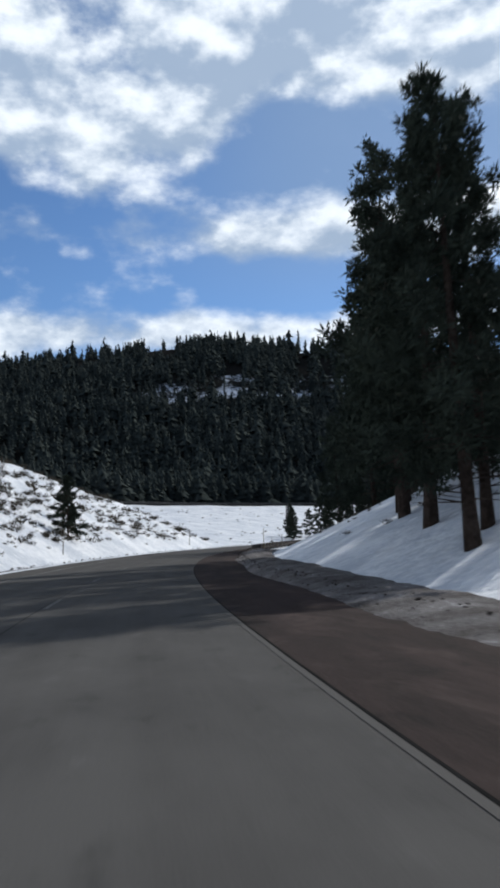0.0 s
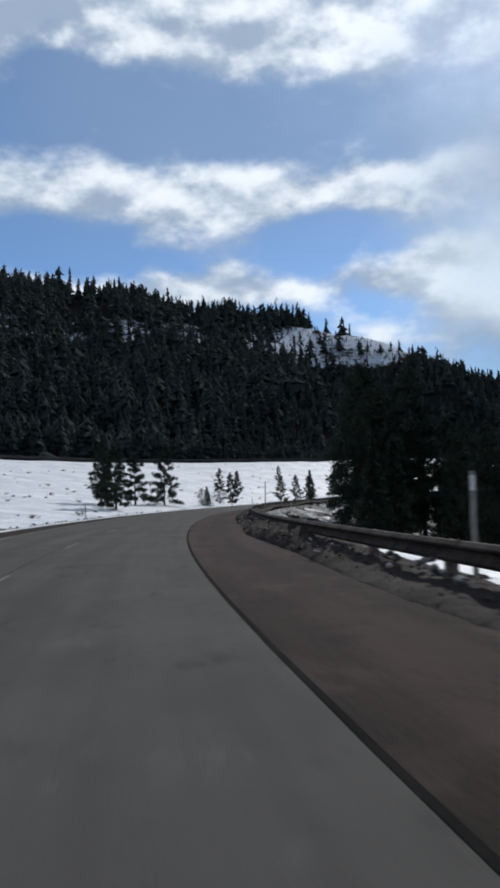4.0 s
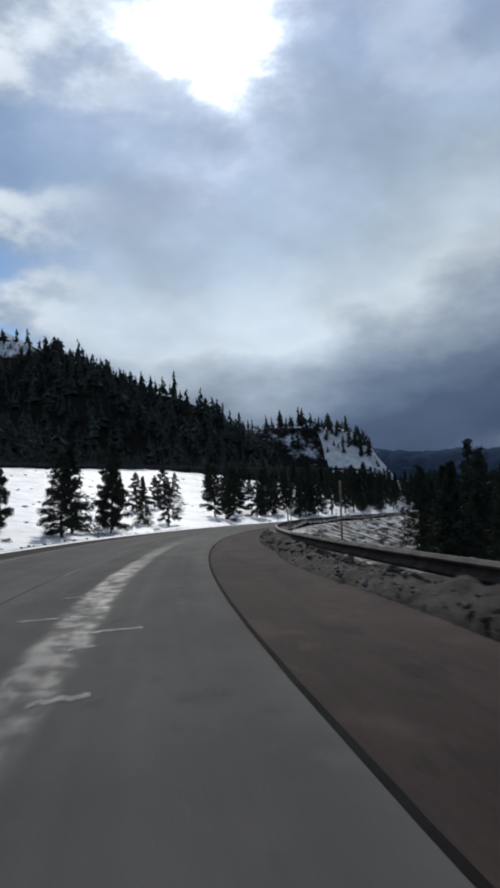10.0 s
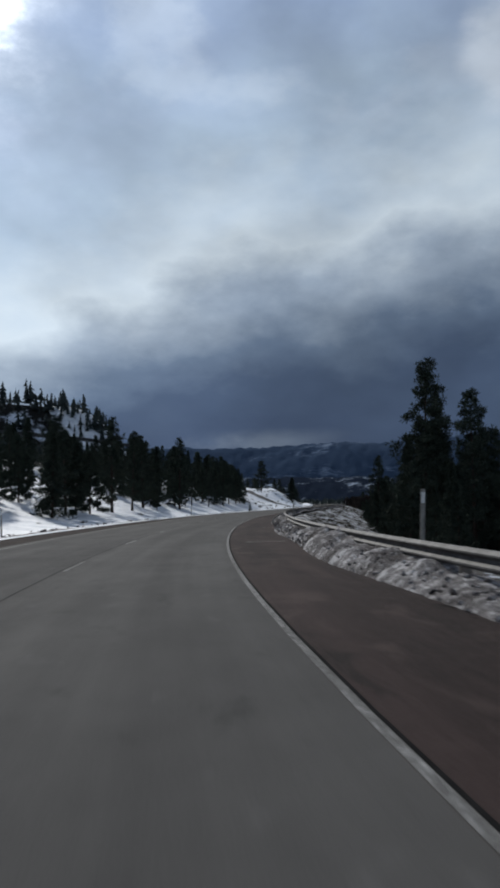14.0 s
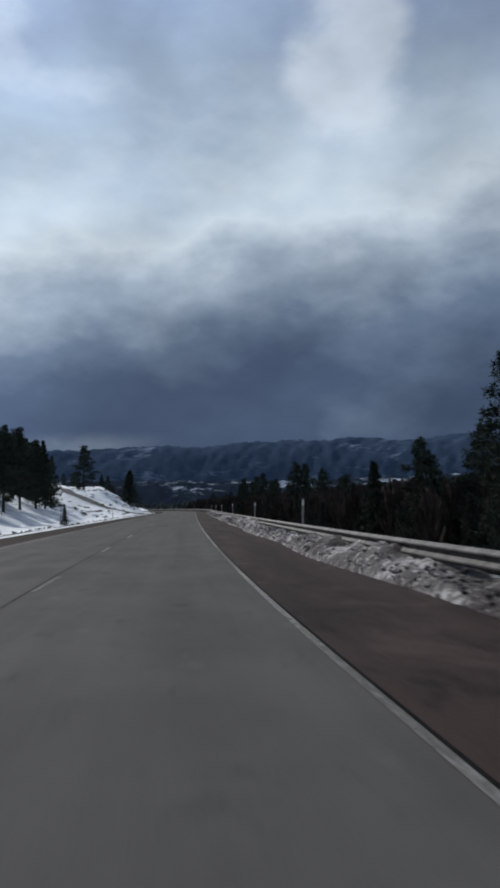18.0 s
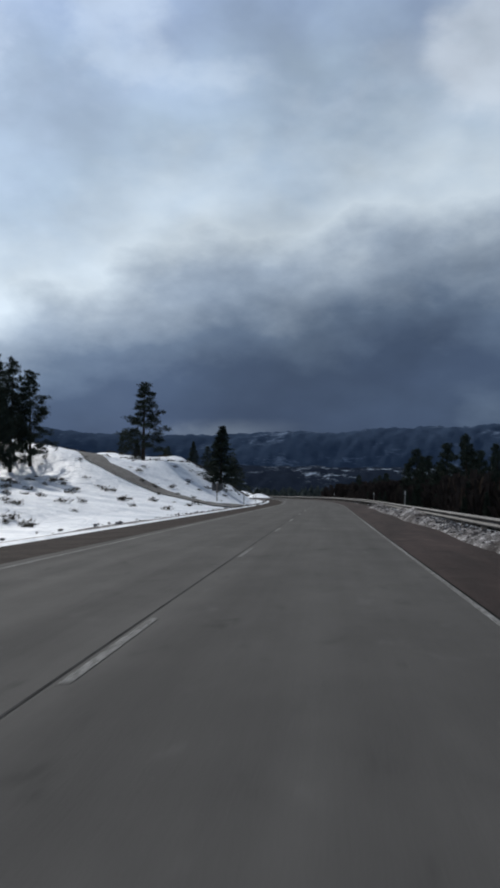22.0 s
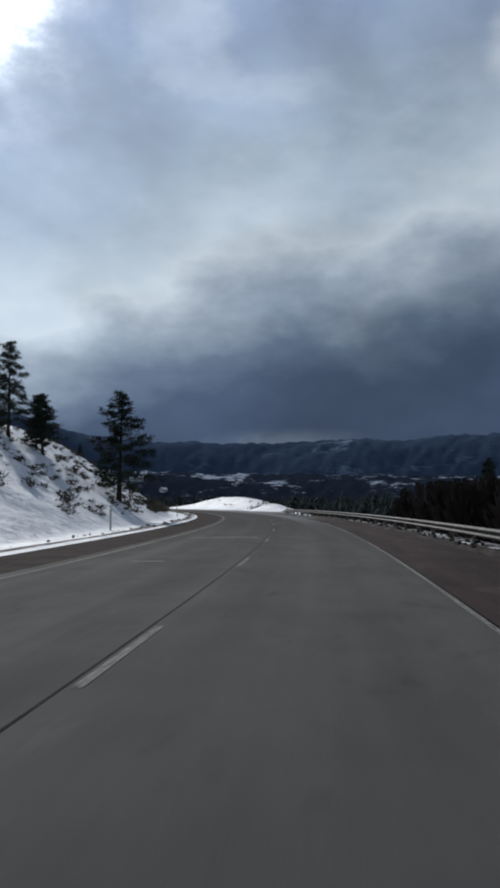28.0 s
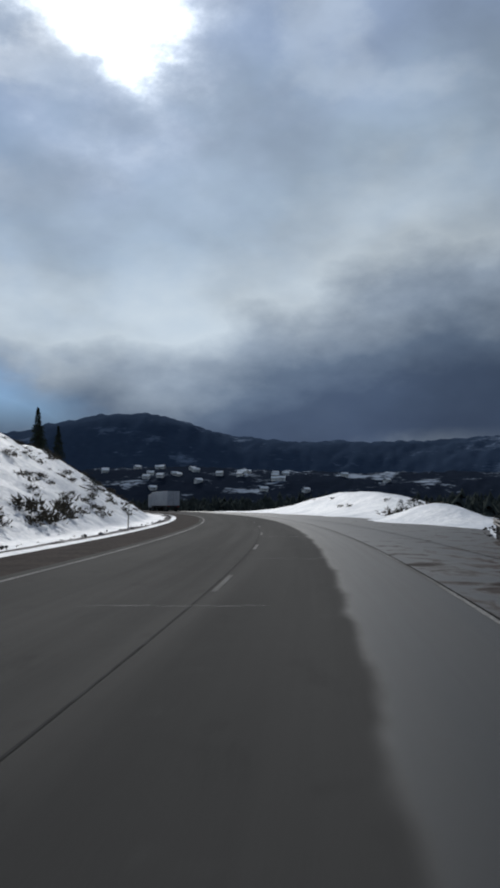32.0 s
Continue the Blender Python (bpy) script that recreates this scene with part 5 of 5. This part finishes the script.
def build_cracks():
    """Frost cracks across the lanes, pale with dried salt."""
    rng = random.Random(9)

    def crack(s, u0, u1, w):
        count = 10
        verts, faces = [], []
        for i in range(count + 1):
            u = u0 + (u1 - u0) * i / count
            c = s + rng.uniform(-0.05, 0.05) + 0.02 * i
            ww = w * rng.uniform(0.3, 1.0) * (0.3 if i in (0, count) else 1.0)
            verts += [on_road(c - ww, u, 0.007), on_road(c + ww, u, 0.007)]
        for i in range(count):
            faces.append((2 * i, 2 * i + 2, 2 * i + 3, 2 * i + 1))
        child("frost_crack", mesh_from("frost_crack", verts, faces, SALT), road)

    for s0, s1, gap in ((206, 238, 9.0), (728, 752, 7.0), (752, 790, 9.0)):
        s = s0
        while s < s1:
            u0 = rng.choice([-5.9, -5.6, -2.0, -1.9, -3.5])
            crack(s, u0, u0 + rng.uniform(1.2, 3.6), rng.uniform(0.008, 0.02))
            s += gap * rng.uniform(0.5, 1.5)
    for s, u0, u1, w in ((247.1, -0.61, -0.09, 0.03), (244.6, -0.24, 0.44, 0.05), (243.4, -0.32, -0.03, 0.04), (241.0, -0.36, 0.09, 0.05), (246.0, -1.3, -0.3, 0.03), (249.0, -1.1, -0.2, 0.03),
                         (275.0, -0.82, 0.74, 0.05), (281.2, -0.81, 1.24, 0.05), (282.5, -0.9, 0.3, 0.03), (278.0, 1.79, 2.32, 0.03), (290.8, 1.75, 2.17, 0.02), (291.5, -1.06, -0.39, 0.03), (289.2, -0.95, -0.42, 0.04),
                         (287.1, 0.1, 0.9, 0.006), (356.5, 2.15, 3.68, 0.04), (372.6, 3.01, 3.77, 0.03), (675.8, -4.47, -3.71, 0.05),
                         (696.7, -5.42, -2.29, 0.03), (693.7, -5.04, -2.66, 0.025), (689.8, -5.3, -2.13, 0.022), (688.8, -5.2, -2.14, 0.045), (687.7, -5.2, -2.20, 0.022), (689.7, -1.21, -0.63, 0.04), (692.8, -1.01, -0.77, 0.03),
                         (715.2, -2.74, -2.16, 0.04), (713.6, -2.26, -0.29, 0.045), (716.4, -2.06, -0.24, 0.03), (719.1, -1.08, -0.39, 0.04), (711.5, -1.83, -1.48, 0.035), (710.7, -1.19, -0.59, 0.035), (711.1, -0.69, -0.31, 0.04), (726.7, -0.85, -0.39, 0.06)):
        crack(s, u0, u1, w)
    # pale drying patches beside the wheel path
    for s, u0, u1, deep in ((194.4, 0.55, 1.30, 0.9), (196.6, 0.69, 1.25, 0.55), (199.1, 0.70, 1.24, 0.5), (201.5, 0.78, 1.30, 0.45)):
        centre, count = (u0 + u1) / 2, 18
        ring = []
        for k in range(count):
            a = 2 * math.pi * k / count
            r = rng.uniform(0.7, 1.1)
            ring.append(on_road(s + deep * 0.5 * math.sin(a) * r, centre + (u1 - u0) * 0.5 * math.cos(a) * r, 0.006))
        child("drying_patch", mesh_from("drying_patch", [on_road(s, centre, 0.006)] + ring, [(0, k + 1, (k + 1) % count + 1) for k in range(count)], DRYING), road)



def scatter_brush():
    """Dry tufts and stones that stick out of the snow."""
    rng = np.random.RandomState(17)
    allv, allt, count = [], [], 0
    zones = ((-30, 120, -34, -11, 420, 0.35), (30, 140, -30, -12, 800, 0.6), (112, 430, -95, -12, 330, 0.35), (540, 690, -48, -12, 420, 0.4), (672, 880, -34, -12.0, 900, 0.42), (732, 800, -13.6, -12.0, 120, 0.55), (700, 745, -24, -12.0, 160, 0.35), (112, 780, 6.5, 15, 650, 0.4), (818, 836, 14, 22, 60, 0.9), (830, 900, 14, 30, 40, 0.4), (30, 110, 9, 20, 60, 0.3))
    for s0, s1, u0, u1, number, size in zones:
        for _ in range(number):
            s, u = rng.uniform(s0, s1), rng.uniform(u0, u1)
            p = on_road(s, u)
            z = float(land_height(np.array([p.x]), np.array([p.y]), np.array([s]), np.array([u]))[0])
            r = size * rng.uniform(0.35, 1.3)
            k = 64
            pts = rng.normal(size=(k, 3)) * (0.45 * r, 0.45 * r, 0.20 * r) + (0, 0, 0.25 * r)
            ways = pts * (1, 1, 0.6) + rng.normal(size=(k, 3)) * 0.3 + (0, 0, 0.35)
            ways /= np.linalg.norm(ways, axis=1)[:, None]
            v, t = blades(pts, ways, r * 0.42, rng)
            allv.append(v + (p.x, p.y, z))
            allt.append(t + count)
            count += len(v)
    me = triangles("brush", np.concatenate(allv), np.concatenate(allt), SHRUB)
    tagged(new("brush", me), "dry brush and tufts poking through the snow", "brush", kind="stuff")


def build_sign():
    """A road sign for the traffic coming the other way, seen from behind."""
    s, u = 607.0, -12.7
    p = on_road(s, u)
    z = float(land_height(np.array([p.x]), np.array([p.y]), np.array([s]), np.array([u]))[0])
    sign = tagged(new("road_sign"), "grey back of a rectangular road sign on a single post", "road sign")
    sign.matrix_basis = pose(p.x, p.y, z, 0, 0, -heading(s) + 4)
    panel = part("panel", box_bm(-0.58, 0.58, -0.01, 0.01, 1.15, 1.98, 0.004), STEEL, sign)
    for h in (1.3, 1.82):
        part("brace", box_bm(-0.5, 0.5, -0.05, -0.01, h - 0.03, h + 0.03, 0.004), STEEL, panel)
    part("post", box_bm(-0.05, 0.05, -0.14, -0.05, -0.6, 2.0, 0.008), POST_WOOD, sign)


def build_truck():
    """The lorry that leads the way, as it stands far ahead round the bend."""
    s = 912.0
    p = on_road(s, 0.0)
    truck = tagged(new("truck"), "white box trailer of a lorry far ahead on the road", "truck")
    truck.matrix_basis = pose(p.x, p.y, 0.0, 0, 0, -heading(s))
    body = part("trailer", box_bm(-1.28, 1.28, 0, 14.6, 1.15, 4.05, 0.05), VAN_WHITE, truck)
    part("door_seam", box_bm(-0.015, 0.015, -0.012, 0.0, 1.2, 4.0), BLACK, body)
    part("bumper", box_bm(-1.15, 1.15, 0.02, 0.14, 0.5, 0.68, 0.01), BLACK, body)
    for x in (-1.0, 1.0):
        part("tail_light", box_bm(x - 0.14, x + 0.14, -0.02, 0.04, 0.95, 1.10, 0.01), RED_LAMP, body)
    part("chassis", box_bm(-0.5, 0.5, 0.2, 17.5, 0.85, 1.15, 0.02), BLACK, truck)
    part("cab", box_bm(-1.22, 1.22, 15.4, 18.2, 0.7, 3.6, 0.18), VAN_WHITE, truck)
    for y in (1.2, 2.5, 13.2, 14.5, 17.4):
        for x in (-1.0, 1.0):
            bm = bmesh.new()
            bmesh.ops.create_cone(bm, cap_ends=True, segments=20, radius1=0.5, radius2=0.5, depth=0.42, matrix=pose(x, y, 0.5, 0, 90, 0))
            bmesh.ops.bevel(bm, geom=[e for e in bm.edges if e.calc_length() < 0.3], offset=0.04, segments=1, affect="EDGES")
            part("wheel", bm, BLACK, truck)


build_guardrail()
build_delineators()
build_snow_poles()
build_snow_berms()
scatter_chunks()
build_side_roads()
build_cracks()
scatter_brush()
build_sign()
build_truck()
